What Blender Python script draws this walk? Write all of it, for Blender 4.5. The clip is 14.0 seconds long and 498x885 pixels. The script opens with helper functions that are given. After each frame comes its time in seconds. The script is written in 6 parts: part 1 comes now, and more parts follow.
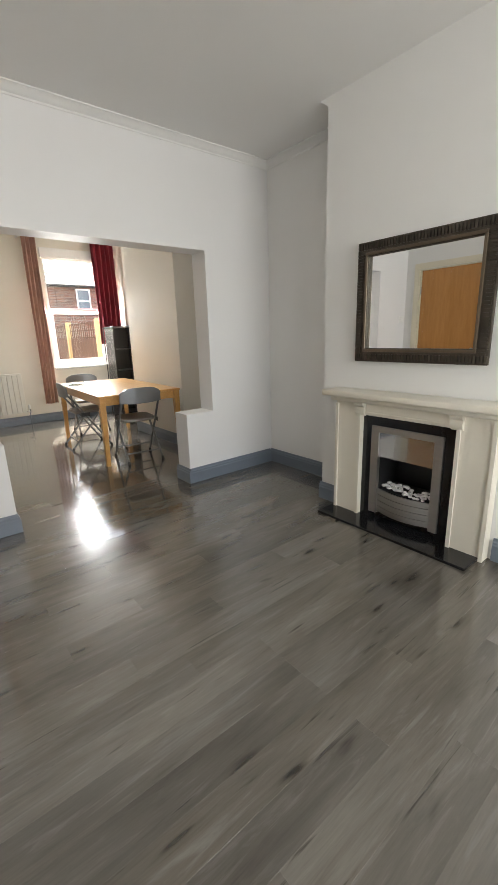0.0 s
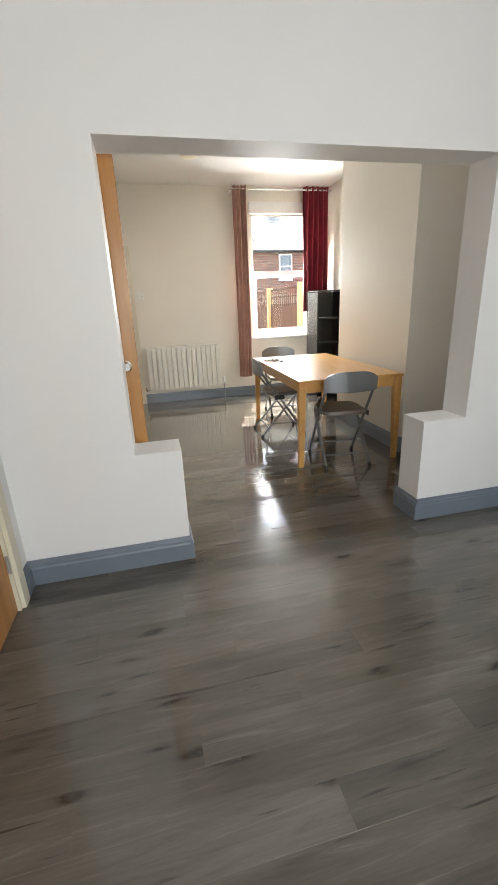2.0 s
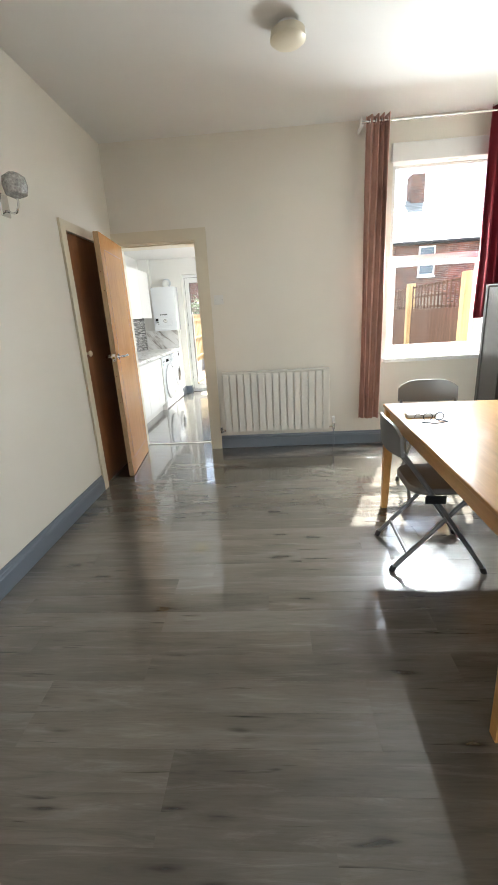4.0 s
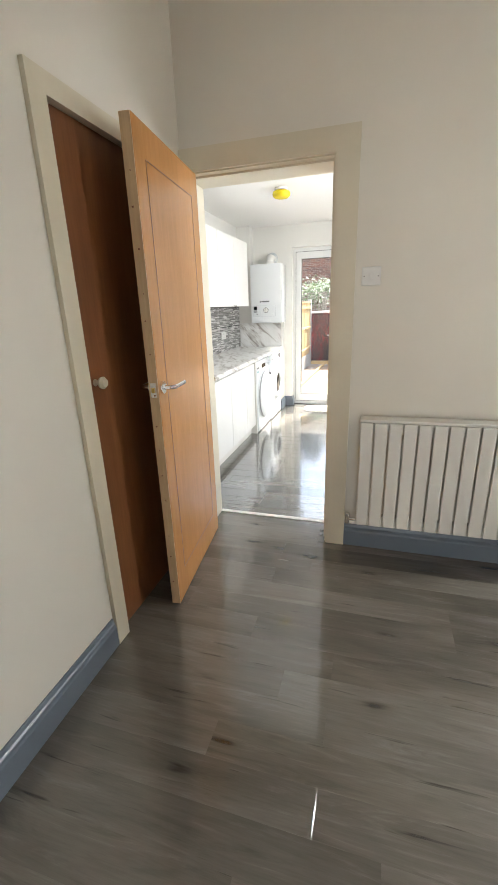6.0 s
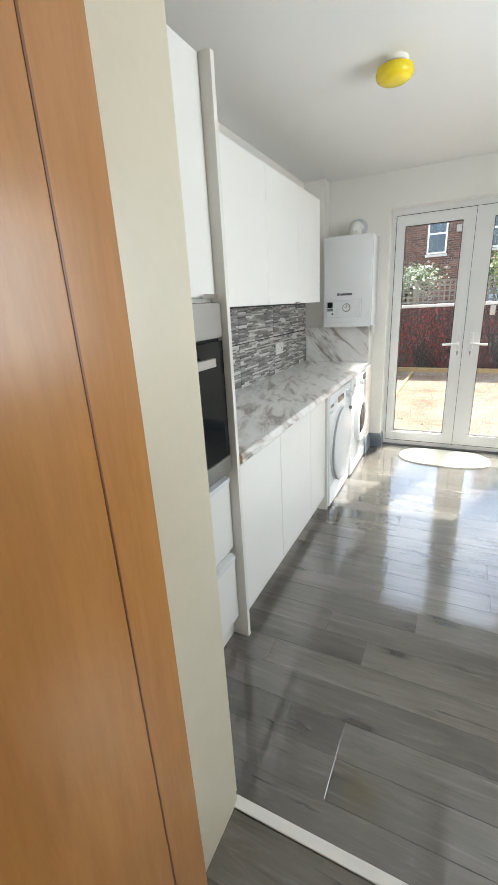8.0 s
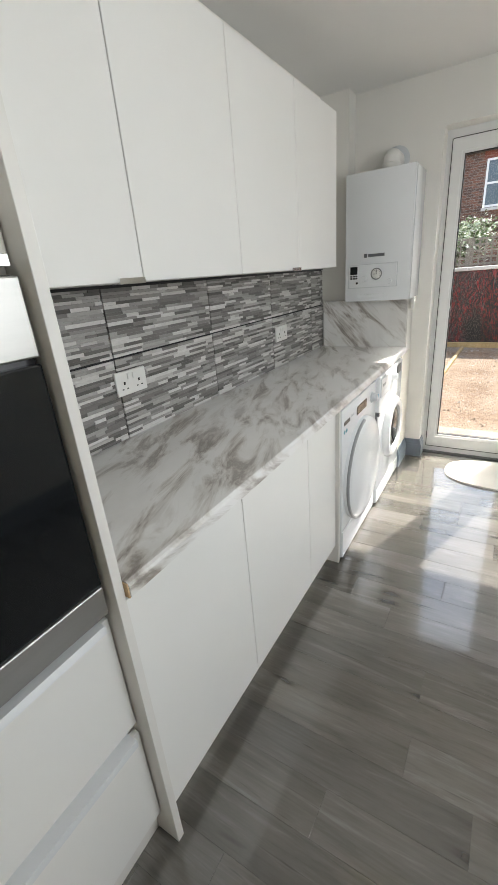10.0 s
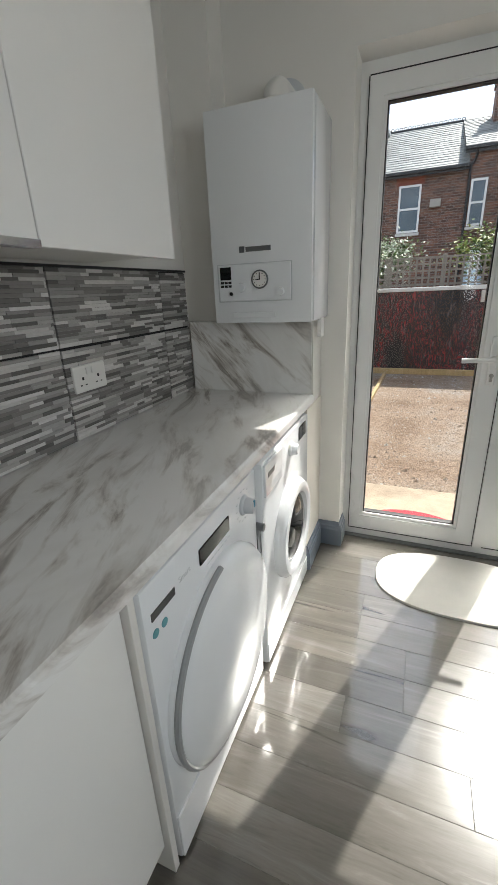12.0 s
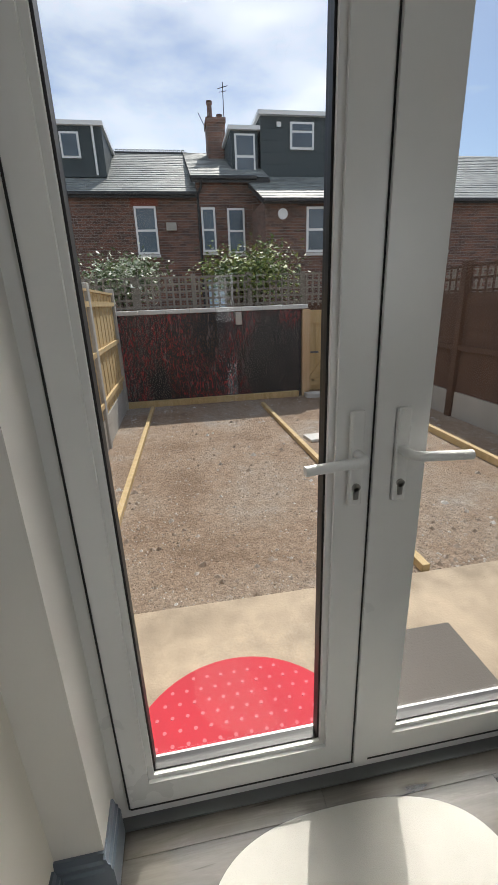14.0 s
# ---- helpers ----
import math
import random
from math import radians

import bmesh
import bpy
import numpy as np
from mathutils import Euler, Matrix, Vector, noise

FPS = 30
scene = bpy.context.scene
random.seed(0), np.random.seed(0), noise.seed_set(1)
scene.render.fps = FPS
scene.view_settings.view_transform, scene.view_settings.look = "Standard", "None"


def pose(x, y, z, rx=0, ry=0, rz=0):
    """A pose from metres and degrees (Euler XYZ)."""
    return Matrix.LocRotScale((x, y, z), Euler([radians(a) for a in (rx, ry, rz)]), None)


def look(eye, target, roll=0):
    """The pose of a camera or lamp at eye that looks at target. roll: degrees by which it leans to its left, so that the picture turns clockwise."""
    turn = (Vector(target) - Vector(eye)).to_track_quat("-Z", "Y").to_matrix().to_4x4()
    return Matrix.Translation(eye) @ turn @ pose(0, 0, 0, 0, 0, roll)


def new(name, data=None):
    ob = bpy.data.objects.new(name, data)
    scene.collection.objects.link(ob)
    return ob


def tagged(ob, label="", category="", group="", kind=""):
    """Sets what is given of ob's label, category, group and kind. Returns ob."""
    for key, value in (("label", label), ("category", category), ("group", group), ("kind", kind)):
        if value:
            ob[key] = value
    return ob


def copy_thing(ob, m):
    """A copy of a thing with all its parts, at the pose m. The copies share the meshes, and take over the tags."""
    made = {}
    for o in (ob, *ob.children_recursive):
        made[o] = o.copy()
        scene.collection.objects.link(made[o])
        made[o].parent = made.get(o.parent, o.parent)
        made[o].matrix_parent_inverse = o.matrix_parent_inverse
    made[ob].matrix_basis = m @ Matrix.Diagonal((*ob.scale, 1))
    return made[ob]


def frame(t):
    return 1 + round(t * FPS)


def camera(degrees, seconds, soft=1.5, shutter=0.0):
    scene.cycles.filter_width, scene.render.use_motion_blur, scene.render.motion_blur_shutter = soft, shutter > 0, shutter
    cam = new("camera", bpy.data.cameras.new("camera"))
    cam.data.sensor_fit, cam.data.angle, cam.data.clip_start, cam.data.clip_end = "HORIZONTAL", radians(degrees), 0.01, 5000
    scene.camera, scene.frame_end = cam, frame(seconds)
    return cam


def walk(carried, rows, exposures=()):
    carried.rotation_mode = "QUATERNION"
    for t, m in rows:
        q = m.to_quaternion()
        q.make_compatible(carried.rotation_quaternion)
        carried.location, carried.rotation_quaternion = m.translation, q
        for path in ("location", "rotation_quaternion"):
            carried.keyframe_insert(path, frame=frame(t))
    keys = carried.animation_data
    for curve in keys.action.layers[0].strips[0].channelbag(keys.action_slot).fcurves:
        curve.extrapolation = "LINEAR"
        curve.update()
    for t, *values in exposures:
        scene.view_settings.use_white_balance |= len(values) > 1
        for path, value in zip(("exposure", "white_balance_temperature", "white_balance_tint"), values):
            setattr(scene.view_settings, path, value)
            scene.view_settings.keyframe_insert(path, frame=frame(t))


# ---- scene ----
cam = camera(62.8, 14.0)
PATH = [
    (0, (-0.005, 0.164, 1.289), (1.204, 1.672, 0.776), -1.8),
    (0.5, (-0.044, 0.242, 1.265), (0.848, 1.93, 0.667), -2.0),
    (1, (-0.005, 0.524, 1.252), (0.642, 2.298, 0.594), -2.1),
    (1.5, (0.117, 0.888, 1.284), (0.625, 2.694, 0.589), -2.2),
    (2, (0.267, 1.24, 1.298), (0.688, 3.091, 0.669), -2.5),
    (2.2, (0.322, 1.438, 1.282), (0.704, 3.307, 0.68), -2.5),
    (4.3, (0.732, 3.538, 1.335), (0.533, 5.438, 0.744), -3.1),
    (4.5, (0.73, 3.728, 1.331), (0.495, 5.622, 0.734), -2.8),
    (5, (0.614, 4.198, 1.353), (0.266, 6.072, 0.746), -2.6),
    (5.5, (0.489, 4.68, 1.367), (0.02, 6.526, 0.759), -2.4),
    (6, (0.255, 5.173, 1.375), (-0.308, 6.987, 0.747), -2.0),
    (6.5, (0.085, 5.625, 1.367), (-0.537, 7.419, 0.741), -1.9),
    (7, (-0.111, 6.087, 1.38), (-0.761, 7.881, 0.783), -1.7),
    (7.5, (-0.248, 6.557, 1.33), (-0.965, 8.338, 0.767), -2.1),
    (7.7, (-0.259, 6.724, 1.393), (-1.038, 8.47, 0.806), -2.5),
    (9.8, (-0.391, 7.771, 1.383), (-1.413, 9.322, 0.639), -5.1),
    (10, (-0.405, 7.841, 1.381), (-1.407, 9.401, 0.63), -4.9),
    (10.5, (-0.436, 8.077, 1.283), (-1.384, 9.674, 0.541), -4.3),
    (11, (-0.454, 8.385, 1.272), (-1.349, 10.022, 0.55), -3.6),
    (11.5, (-0.514, 8.682, 1.302), (-1.345, 10.358, 0.594), -3.1),
    (12, (-0.556, 9.042, 1.296), (-1.279, 10.771, 0.599), -2.6),
    (12.5, (-0.597, 9.36, 1.29), (-1.161, 11.15, 0.599), -1.8),
    (13, (-0.648, 9.695, 1.289), (-1.006, 11.542, 0.61), -1.5),
    (13.5, (-0.631, 10.024, 1.301), (-0.714, 11.909, 0.636), -1.7),
    (14, (-0.591, 10.308, 1.284), (-0.291, 12.176, 0.635), -2.2),
]
walk(cam, [(t, look(eye, target, roll)) for t, eye, target, roll in PATH],
     [(0.0, 2.12, 6950, 10), (0.5, 2.2, 6550, 8), (1.0, 2.2, 6550, 8), (2.2, 2.25, 6800, 9), (4.3, 2.05, 6300, 6), (5.4, 1.88, 6250, 7), (6.0, 2.1, 6450, 8), (6.6, 2.1, 6450, 8), (7.0, 1.9, 6350, 6), (7.7, 1.52, 6300, 6), (9.8, 1.1, 6450, 8), (11.0, 0.78, 6450, 8), (12.0, 0.4, 6350, 7), (13.2, -0.2, 6350, 6), (14.0, -0.33, 6450, 8)])

# ---- world and sun ----
SUN_EL, SUN_AZ = 50.7, 20.5          # degrees; azimuth from +y towards +x
world = bpy.data.worlds.new("sky")
scene.world = world
world.use_nodes = True
wn = world.node_tree.nodes
sky = wn.new("ShaderNodeTexSky")
sky.sky_type, sky.sun_disc = "NISHITA", False
sky.sun_elevation, sky.sun_rotation = radians(SUN_EL), radians(SUN_AZ)
sky.air_density, sky.dust_density, sky.ozone_density = 1.0, 0.6, 1.5
cloud_at = wn.new("ShaderNodeTexCoord")
cloud_map = wn.new("ShaderNodeMapping")
cloud_map.inputs["Scale"].default_value = (1.0, 1.0, 2.6)
cloud = wn.new("ShaderNodeTexNoise")
cloud.inputs["Scale"].default_value, cloud.inputs["Detail"].default_value = 2.2, 6.0
cloud_ramp = wn.new("ShaderNodeValToRGB")
cloud_ramp.color_ramp.elements[0].position, cloud_ramp.color_ramp.elements[1].position = 0.42, 0.70
cloud_mix = wn.new("ShaderNodeMixRGB")
cloud_mix.inputs[2].default_value = (10.5, 10.8, 11.2, 1)
wl = world.node_tree.links
wl.new(cloud_at.outputs["Generated"], cloud_map.inputs["Vector"])
wl.new(cloud_map.outputs["Vector"], cloud.inputs["Vector"])
wl.new(cloud.outputs["Fac"], cloud_ramp.inputs["Fac"])
wl.new(cloud_ramp.outputs["Color"], cloud_mix.inputs[0])
wl.new(sky.outputs["Color"], cloud_mix.inputs[1])
wl.new(cloud_mix.outputs["Color"], wn["Background"].inputs["Color"])
wn["Background"].inputs["Strength"].default_value = 0.14
sun = new("sun", bpy.data.lights.new("sun", "SUN"))
sun.data.energy, sun.data.angle, sun.data.color = 5.0, radians(0.6), (1.0, 0.95, 0.87)
sd = Vector((math.sin(radians(SUN_AZ)), math.cos(radians(SUN_AZ)), math.tan(radians(SUN_EL))))
sun.matrix_world = look(sd * 20, (0, 0, 0))


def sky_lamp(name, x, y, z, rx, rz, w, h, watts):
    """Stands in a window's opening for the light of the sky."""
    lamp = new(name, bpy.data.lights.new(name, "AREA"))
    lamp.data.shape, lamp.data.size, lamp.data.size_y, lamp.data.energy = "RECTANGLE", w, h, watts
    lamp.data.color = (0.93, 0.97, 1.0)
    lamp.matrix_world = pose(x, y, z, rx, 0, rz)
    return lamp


sky_lamp("skylight_front_window", 1.15, -2.36, 1.45, 90, 0, 2.3, 1.5, 18)
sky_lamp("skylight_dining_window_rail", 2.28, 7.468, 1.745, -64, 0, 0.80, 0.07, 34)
# fill lamp added in an unseen side opening to brighten the kitchen
sky_lamp("fill_side_window", 0.93, 8.75, 1.55, 90, 90, 1.1, 0.9, 10.5)


# ---- materials ----
def nodes_of(name):
    m = bpy.data.materials.new(name)
    m.use_nodes = True
    nt = m.node_tree
    return m, nt, nt.nodes["Principled BSDF"]


def coords(nt, scale=(1, 1, 1), spread=0.0):
    """Object coordinates; spread moves them by the object's own random number."""
    tc = nt.nodes.new("ShaderNodeTexCoord")
    mp = nt.nodes.new("ShaderNodeMapping")
    mp.inputs["Scale"].default_value = scale
    nt.links.new(tc.outputs["Object"], mp.inputs["Vector"])
    if spread:
        oi = nt.nodes.new("ShaderNodeObjectInfo")
        mu = nt.nodes.new("ShaderNodeMath")
        mu.operation, mu.inputs[1].default_value = "MULTIPLY", spread
        cb = nt.nodes.new("ShaderNodeCombineXYZ")
        nt.links.new(oi.outputs["Random"], mu.inputs[0])
        for i in range(3):
            nt.links.new(mu.outputs[0], cb.inputs[i])
        nt.links.new(cb.outputs[0], mp.inputs["Location"])
    return mp.outputs["Vector"]


def tex(nt, vec, scale, detail=4.0, rough=0.55, distort=0.0):
    n = nt.nodes.new("ShaderNodeTexNoise")
    n.inputs["Scale"].default_value, n.inputs["Detail"].default_value = scale, detail
    n.inputs["Roughness"].default_value, n.inputs["Distortion"].default_value = rough, distort
    nt.links.new(vec, n.inputs["Vector"])
    return n.outputs["Fac"]


def ramp(nt, fac, stops):
    r = nt.nodes.new("ShaderNodeValToRGB")
    els = r.color_ramp.elements
    while len(els) < len(stops):
        els.new(0.5)
    for e, (p, c) in zip(els, stops):
        e.position = p
        e.color = (*c, 1) if len(c) == 3 else c
    nt.links.new(fac, r.inputs["Fac"])
    return r.outputs["Color"]


def mixed(nt, mode, fac, a, b):
    m = nt.nodes.new("ShaderNodeMixRGB")
    m.blend_type = mode
    for i, v in enumerate((fac, a, b)):
        if isinstance(v, (int, float)):
            m.inputs[i].default_value = v
        elif isinstance(v, tuple):
            m.inputs[i].default_value = (*v, 1)
        else:
            nt.links.new(v, m.inputs[i])
    return m.outputs["Color"]


def bumped(nt, bsdf, height, strength=0.2, dist=0.01):
    b = nt.nodes.new("ShaderNodeBump")
    b.inputs["Strength"].default_value, b.inputs["Distance"].default_value = strength, dist
    nt.links.new(height, b.inputs["Height"])
    nt.links.new(b.outputs["Normal"], bsdf.inputs["Normal"])


def plain(name, color, rough=0.5, metal=0.0, var=0.08, scale=3.0, bump=0.08, bscale=90.0, stretch=(1, 1, 1), coat=0.0, rvar=0.03):
    """A surface of one colour with broad and fine variation, uneven gloss and fine relief."""
    m, nt, p = nodes_of(name)
    v = coords(nt, stretch)
    broad, fine = tex(nt, v, scale), tex(nt, v, bscale, 3)
    lo = tuple(max(0, c * (1 - var)) for c in color)
    hi = tuple(min(1, c * (1 + var)) for c in color)
    c1 = ramp(nt, broad, [(0.3, lo), (0.7, hi)])
    c2 = mixed(nt, "MULTIPLY", 0.5 * min(1, var * 3), c1, ramp(nt, fine, [(0.3, (0.75, 0.75, 0.75)), (0.7, (1, 1, 1))]))
    nt.links.new(c2, p.inputs["Base Color"])
    rr = ramp(nt, broad, [(0.25, (max(0.02, rough - rvar * rough),) * 3), (0.75, (min(1, rough + rvar * rough),) * 3)])
    nt.links.new(rr, p.inputs["Roughness"])
    p.inputs["Metallic"].default_value, p.inputs["Coat Weight"].default_value = metal, coat
    bumped(nt, p, fine, bump, 0.002)
    return m


def plank_material(name, dark, mid, light, rough, coat=0.85, coat_rough=0.06, coat_ior=1.6):
    """Grey oak print: broad tone, long grain, fine pores, short dark checks and small knots."""
    m, nt, p = nodes_of(name)
    g0 = tex(nt, coords(nt, (0.8, 3.0, 3.0), 60), 1.3, 3, 0.5, 0.4)
    v = coords(nt, (1.0, 10, 10), 60)
    g1, g2 = tex(nt, v, 2.2, 8, 0.68, 1.1), tex(nt, coords(nt, (2.0, 34, 34), 60), 5, 5, 0.7, 0.2)
    c = ramp(nt, g0, [(0.30, dark), (0.48, mid), (0.70, light)])
    c = mixed(nt, "MULTIPLY", 0.6, c, ramp(nt, g1, [(0.30, (0.52, 0.53, 0.52)), (0.44, (0.86, 0.86, 0.85)), (0.58, (1, 1, 1)), (0.72, (1, 1, 1))]))
    c = mixed(nt, "SCREEN", 0.22, c, ramp(nt, g1, [(0.56, (0, 0, 0)), (0.74, (0.30, 0.29, 0.28))]))
    c = mixed(nt, "MULTIPLY", 0.25, c, ramp(nt, g2, [(0.34, (0.55, 0.53, 0.5)), (0.58, (1, 1, 1))]))
    checks = tex(nt, coords(nt, (1.6, 26, 26), 83), 1.7, 3, 0.5, 0.5)
    c = mixed(nt, "MULTIPLY", 0.8, c, ramp(nt, checks, [(0.265, (0.20, 0.18, 0.16)), (0.335, (1, 1, 1))]))
    warp = nt.nodes.new("ShaderNodeMixRGB")
    warp.blend_type, warp.inputs[0].default_value = "ADD", 0.35
    nt.links.new(coords(nt, (1.9, 7.0, 7.0), 37), warp.inputs[1])
    wt = nt.nodes.new("ShaderNodeTexNoise")
    wt.inputs["Scale"].default_value = 3.0
    nt.links.new(v, wt.inputs["Vector"])
    nt.links.new(wt.outputs["Color"], warp.inputs[2])
    kn = nt.nodes.new("ShaderNodeTexVoronoi")
    kn.inputs["Scale"].default_value = 1.3
    nt.links.new(warp.outputs[0], kn.inputs["Vector"])
    c = mixed(nt, "MULTIPLY", 0.9, c, ramp(nt, kn.outputs["Distance"], [(0.06, (0.10, 0.088, 0.078)), (0.10, (0.52, 0.50, 0.48)), (0.15, (0.86, 0.85, 0.84)), (0.24, (1, 1, 1))]))
    oi = nt.nodes.new("ShaderNodeObjectInfo")
    c = mixed(nt, "MULTIPLY", 1.0, c, ramp(nt, oi.outputs["Random"], [(0, (0.80, 0.80, 0.80)), (0.5, (0.97, 0.955, 0.93)), (1, (1.0, 1.0, 1.0))]))
    nt.links.new(c, p.inputs["Base Color"])
    rr = ramp(nt, g1, [(0.2, (rough * 0.85,) * 3), (0.8, (rough * 1.25,) * 3)])
    nt.links.new(rr, p.inputs["Roughness"])
    p.inputs["Coat Weight"].default_value, p.inputs["Coat Roughness"].default_value = coat, coat_rough
    p.inputs["Coat IOR"].default_value = coat_ior
    bumped(nt, p, g2, 0.06, 0.002)
    return m


def wood_material(name, lo, hi, rough=0.35, axis=(9, 9, 0.7), bump=0.08):
    m, nt, p = nodes_of(name)
    v = coords(nt, axis)
    g, f = tex(nt, v, 1.6, 6, 0.6, 0.8), tex(nt, v, 9, 5, 0.7)
    c = ramp(nt, g, [(0.3, lo), (0.7, hi)])
    c = mixed(nt, "MULTIPLY", 0.35, c, ramp(nt, f, [(0.3, (0.6, 0.55, 0.5)), (0.65, (1, 1, 1))]))
    nt.links.new(c, p.inputs["Base Color"])
    p.inputs["Roughness"].default_value = rough
    bumped(nt, p, f, bump, 0.002)
    return m


def marble_material(name):
    m, nt, p = nodes_of(name)
    v = coords(nt, (1, 0.6, 1))
    warp = tex(nt, v, 3.0, 5, 0.6, 0.8)
    pos = coords(nt)
    across = nt.nodes.new("ShaderNodeVectorMath")
    across.operation = "DOT_PRODUCT"
    across.inputs[1].default_value = (-0.68, -0.27, -0.68)
    nt.links.new(pos, across.inputs[0])
    sheet = nt.nodes.new("ShaderNodeVectorMath")
    sheet.operation = "SCALE"
    sheet.inputs[0].default_value = (-9.5, -3.8, -9.5)
    nt.links.new(across.outputs["Value"], sheet.inputs["Scale"])
    along = nt.nodes.new("ShaderNodeVectorMath")
    along.operation = "MULTIPLY_ADD"
    along.inputs[1].default_value = (3.2, 3.2, 3.2)
    nt.links.new(pos, along.inputs[0])
    nt.links.new(sheet.outputs[0], along.inputs[2])
    vein = tex(nt, along.outputs[0], 1.0, 6, 0.62, 0.55)
    patch = tex(nt, v, 2.1, 2)
    c = ramp(nt, warp, [(0.32, (0.70, 0.685, 0.66)), (0.55, (0.82, 0.81, 0.795))])
    strength = ramp(nt, patch, [(0.36, (0.50, 0.50, 0.50)), (0.54, (1, 1, 1))])
    c = mixed(nt, "MULTIPLY", strength, c, ramp(nt, vein, [(0.48, (1, 1, 1)), (0.545, (0.82, 0.80, 0.775)), (0.60, (0.52, 0.48, 0.45)), (0.635, (0.36, 0.325, 0.30)), (0.68, (0.55, 0.52, 0.49))]))
    nt.links.new(c, p.inputs["Base Color"])
    p.inputs["Roughness"].default_value = 0.3
    bumped(nt, p, tex(nt, v, 160), 0.03, 0.001)
    return m


def brick_material(name, c1, c2, mortar):
    m, nt, p = nodes_of(name)
    b = nt.nodes.new("ShaderNodeTexBrick")
    for key, val in (("Color1", c1), ("Color2", c2), ("Mortar", mortar)):
        b.inputs[key].default_value = (*val, 1)
    for key, val in (("Scale", 1.0), ("Mortar Size", 0.006), ("Brick Width", 0.225), ("Row Height", 0.075), ("Bias", -0.1)):
        b.inputs[key].default_value = val
    tc = nt.nodes.new("ShaderNodeTexCoord")
    sp, cb, ad = nt.nodes.new("ShaderNodeSeparateXYZ"), nt.nodes.new("ShaderNodeCombineXYZ"), nt.nodes.new("ShaderNodeMath")
    nt.links.new(tc.outputs["Object"], sp.inputs[0])
    nt.links.new(sp.outputs[0], ad.inputs[0])
    nt.links.new(sp.outputs[1], ad.inputs[1])
    nt.links.new(ad.outputs[0], cb.inputs[0])
    nt.links.new(sp.outputs[2], cb.inputs[1])
    nt.links.new(cb.outputs[0], b.inputs["Vector"])
    b.inputs["Mortar Smooth"].default_value = 0.2
    dirt = tex(nt, coords(nt), 0.9, 6)
    c = mixed(nt, "MULTIPLY", 0.7, b.outputs["Color"], ramp(nt, dirt, [(0.3, (0.5, 0.47, 0.45)), (0.7, (1, 1, 1))]))
    nt.links.new(c, p.inputs["Base Color"])
    p.inputs["Roughness"].default_value = 0.9
    bumped(nt, p, b.outputs["Fac"], -0.5, 0.01)
    return m


def glass_material(name, tint=(1, 1, 1)):
    m, nt, p = nodes_of(name)
    p.inputs["Base Color"].default_value = (*tint, 1)
    p.inputs["Transmission Weight"].default_value, p.inputs["Roughness"].default_value, p.inputs["IOR"].default_value = 1.0, 0.0, 1.3
    return m


def island_material(name, stops, rough, bump=0.1):
    """Each loose piece of a mesh takes its own colour out of the stops."""
    m, nt, p = nodes_of(name)
    ge = nt.nodes.new("ShaderNodeNewGeometry")
    c = ramp(nt, ge.outputs["Random Per Island"], stops)
    f = tex(nt, coords(nt, (1, 1, 3)), 60, 4)
    c = mixed(nt, "MULTIPLY", 0.35, c, ramp(nt, f, [(0.3, (0.6, 0.6, 0.6)), (0.7, (1, 1, 1))]))
    nt.links.new(c, p.inputs["Base Color"])
    p.inputs["Roughness"].default_value = rough
    bumped(nt, p, f, bump, 0.003)
    return m


WHITE_WALL = plain("white_emulsion", (0.80, 0.79, 0.77), 0.55, var=0.02, scale=1.2, bump=0.06, bscale=220)
SILK_WALL = plain("white_silk_paint", (0.80, 0.79, 0.785), 0.48, var=0.02, scale=1.0, bump=0.05, bscale=160, rvar=0.04)
CREAM_WALL = plain("cream_emulsion", (0.80, 0.762, 0.685), 0.66, var=0.025, scale=1.2, bump=0.06, bscale=220)
KITCHEN_WALL = plain("kitchen_emulsion", (0.78, 0.76, 0.72), 0.5, var=0.02, scale=1.2, bump=0.05, bscale=220)
CEILING = plain("ceiling_white", (0.80, 0.79, 0.77), 0.7, var=0.02, scale=0.8, bump=0.05, bscale=260)
GREY_PAINT = plain("blue_grey_gloss", (0.16, 0.19, 0.235), 0.3, var=0.06, bump=0.05)
CREAM_PAINT = plain("cream_gloss_paint", (0.74, 0.68, 0.54), 0.35, var=0.05, scale=2.5, bump=0.08, bscale=50)
MANTEL = plain("cream_marble_paint", (0.74, 0.69, 0.59), 0.35, var=0.04, bump=0.03)
PLANK = plank_material("grey_laminate", (0.098, 0.087, 0.073), (0.139, 0.125, 0.106), (0.188, 0.172, 0.149), 0.22)
PLANK_K = plank_material("kitchen_laminate", (0.086, 0.078, 0.068), (0.123, 0.113, 0.100), (0.170, 0.158, 0.142), 0.16, 1.0, 0.085, 1.75)
JOINT = plain("dark_joint", (0.06, 0.054, 0.047), 0.7)
DOOR_OAK = wood_material("orange_veneer", (0.52, 0.238, 0.068), (0.60, 0.288, 0.092), 0.27, (4, 4, 0.5), 0.03)
DOOR_EDGE = wood_material("pale_pine_edge", (0.55, 0.37, 0.20), (0.66, 0.48, 0.29), 0.55)
DOOR_BROWN = wood_material("dark_brown_veneer", (0.20, 0.075, 0.028), (0.27, 0.11, 0.042), 0.35)
TABLE_WOOD = wood_material("honey_pine_lacquer", (0.52, 0.26, 0.07), (0.66, 0.37, 0.12), 0.28, (9, 0.8, 9))
FENCE_WOOD = wood_material("pale_treated_pine", (0.50, 0.36, 0.17), (0.66, 0.50, 0.27), 0.75)
OLD_WOOD = wood_material("brown_fence_wood", (0.085, 0.045, 0.03), (0.15, 0.085, 0.055), 0.85)
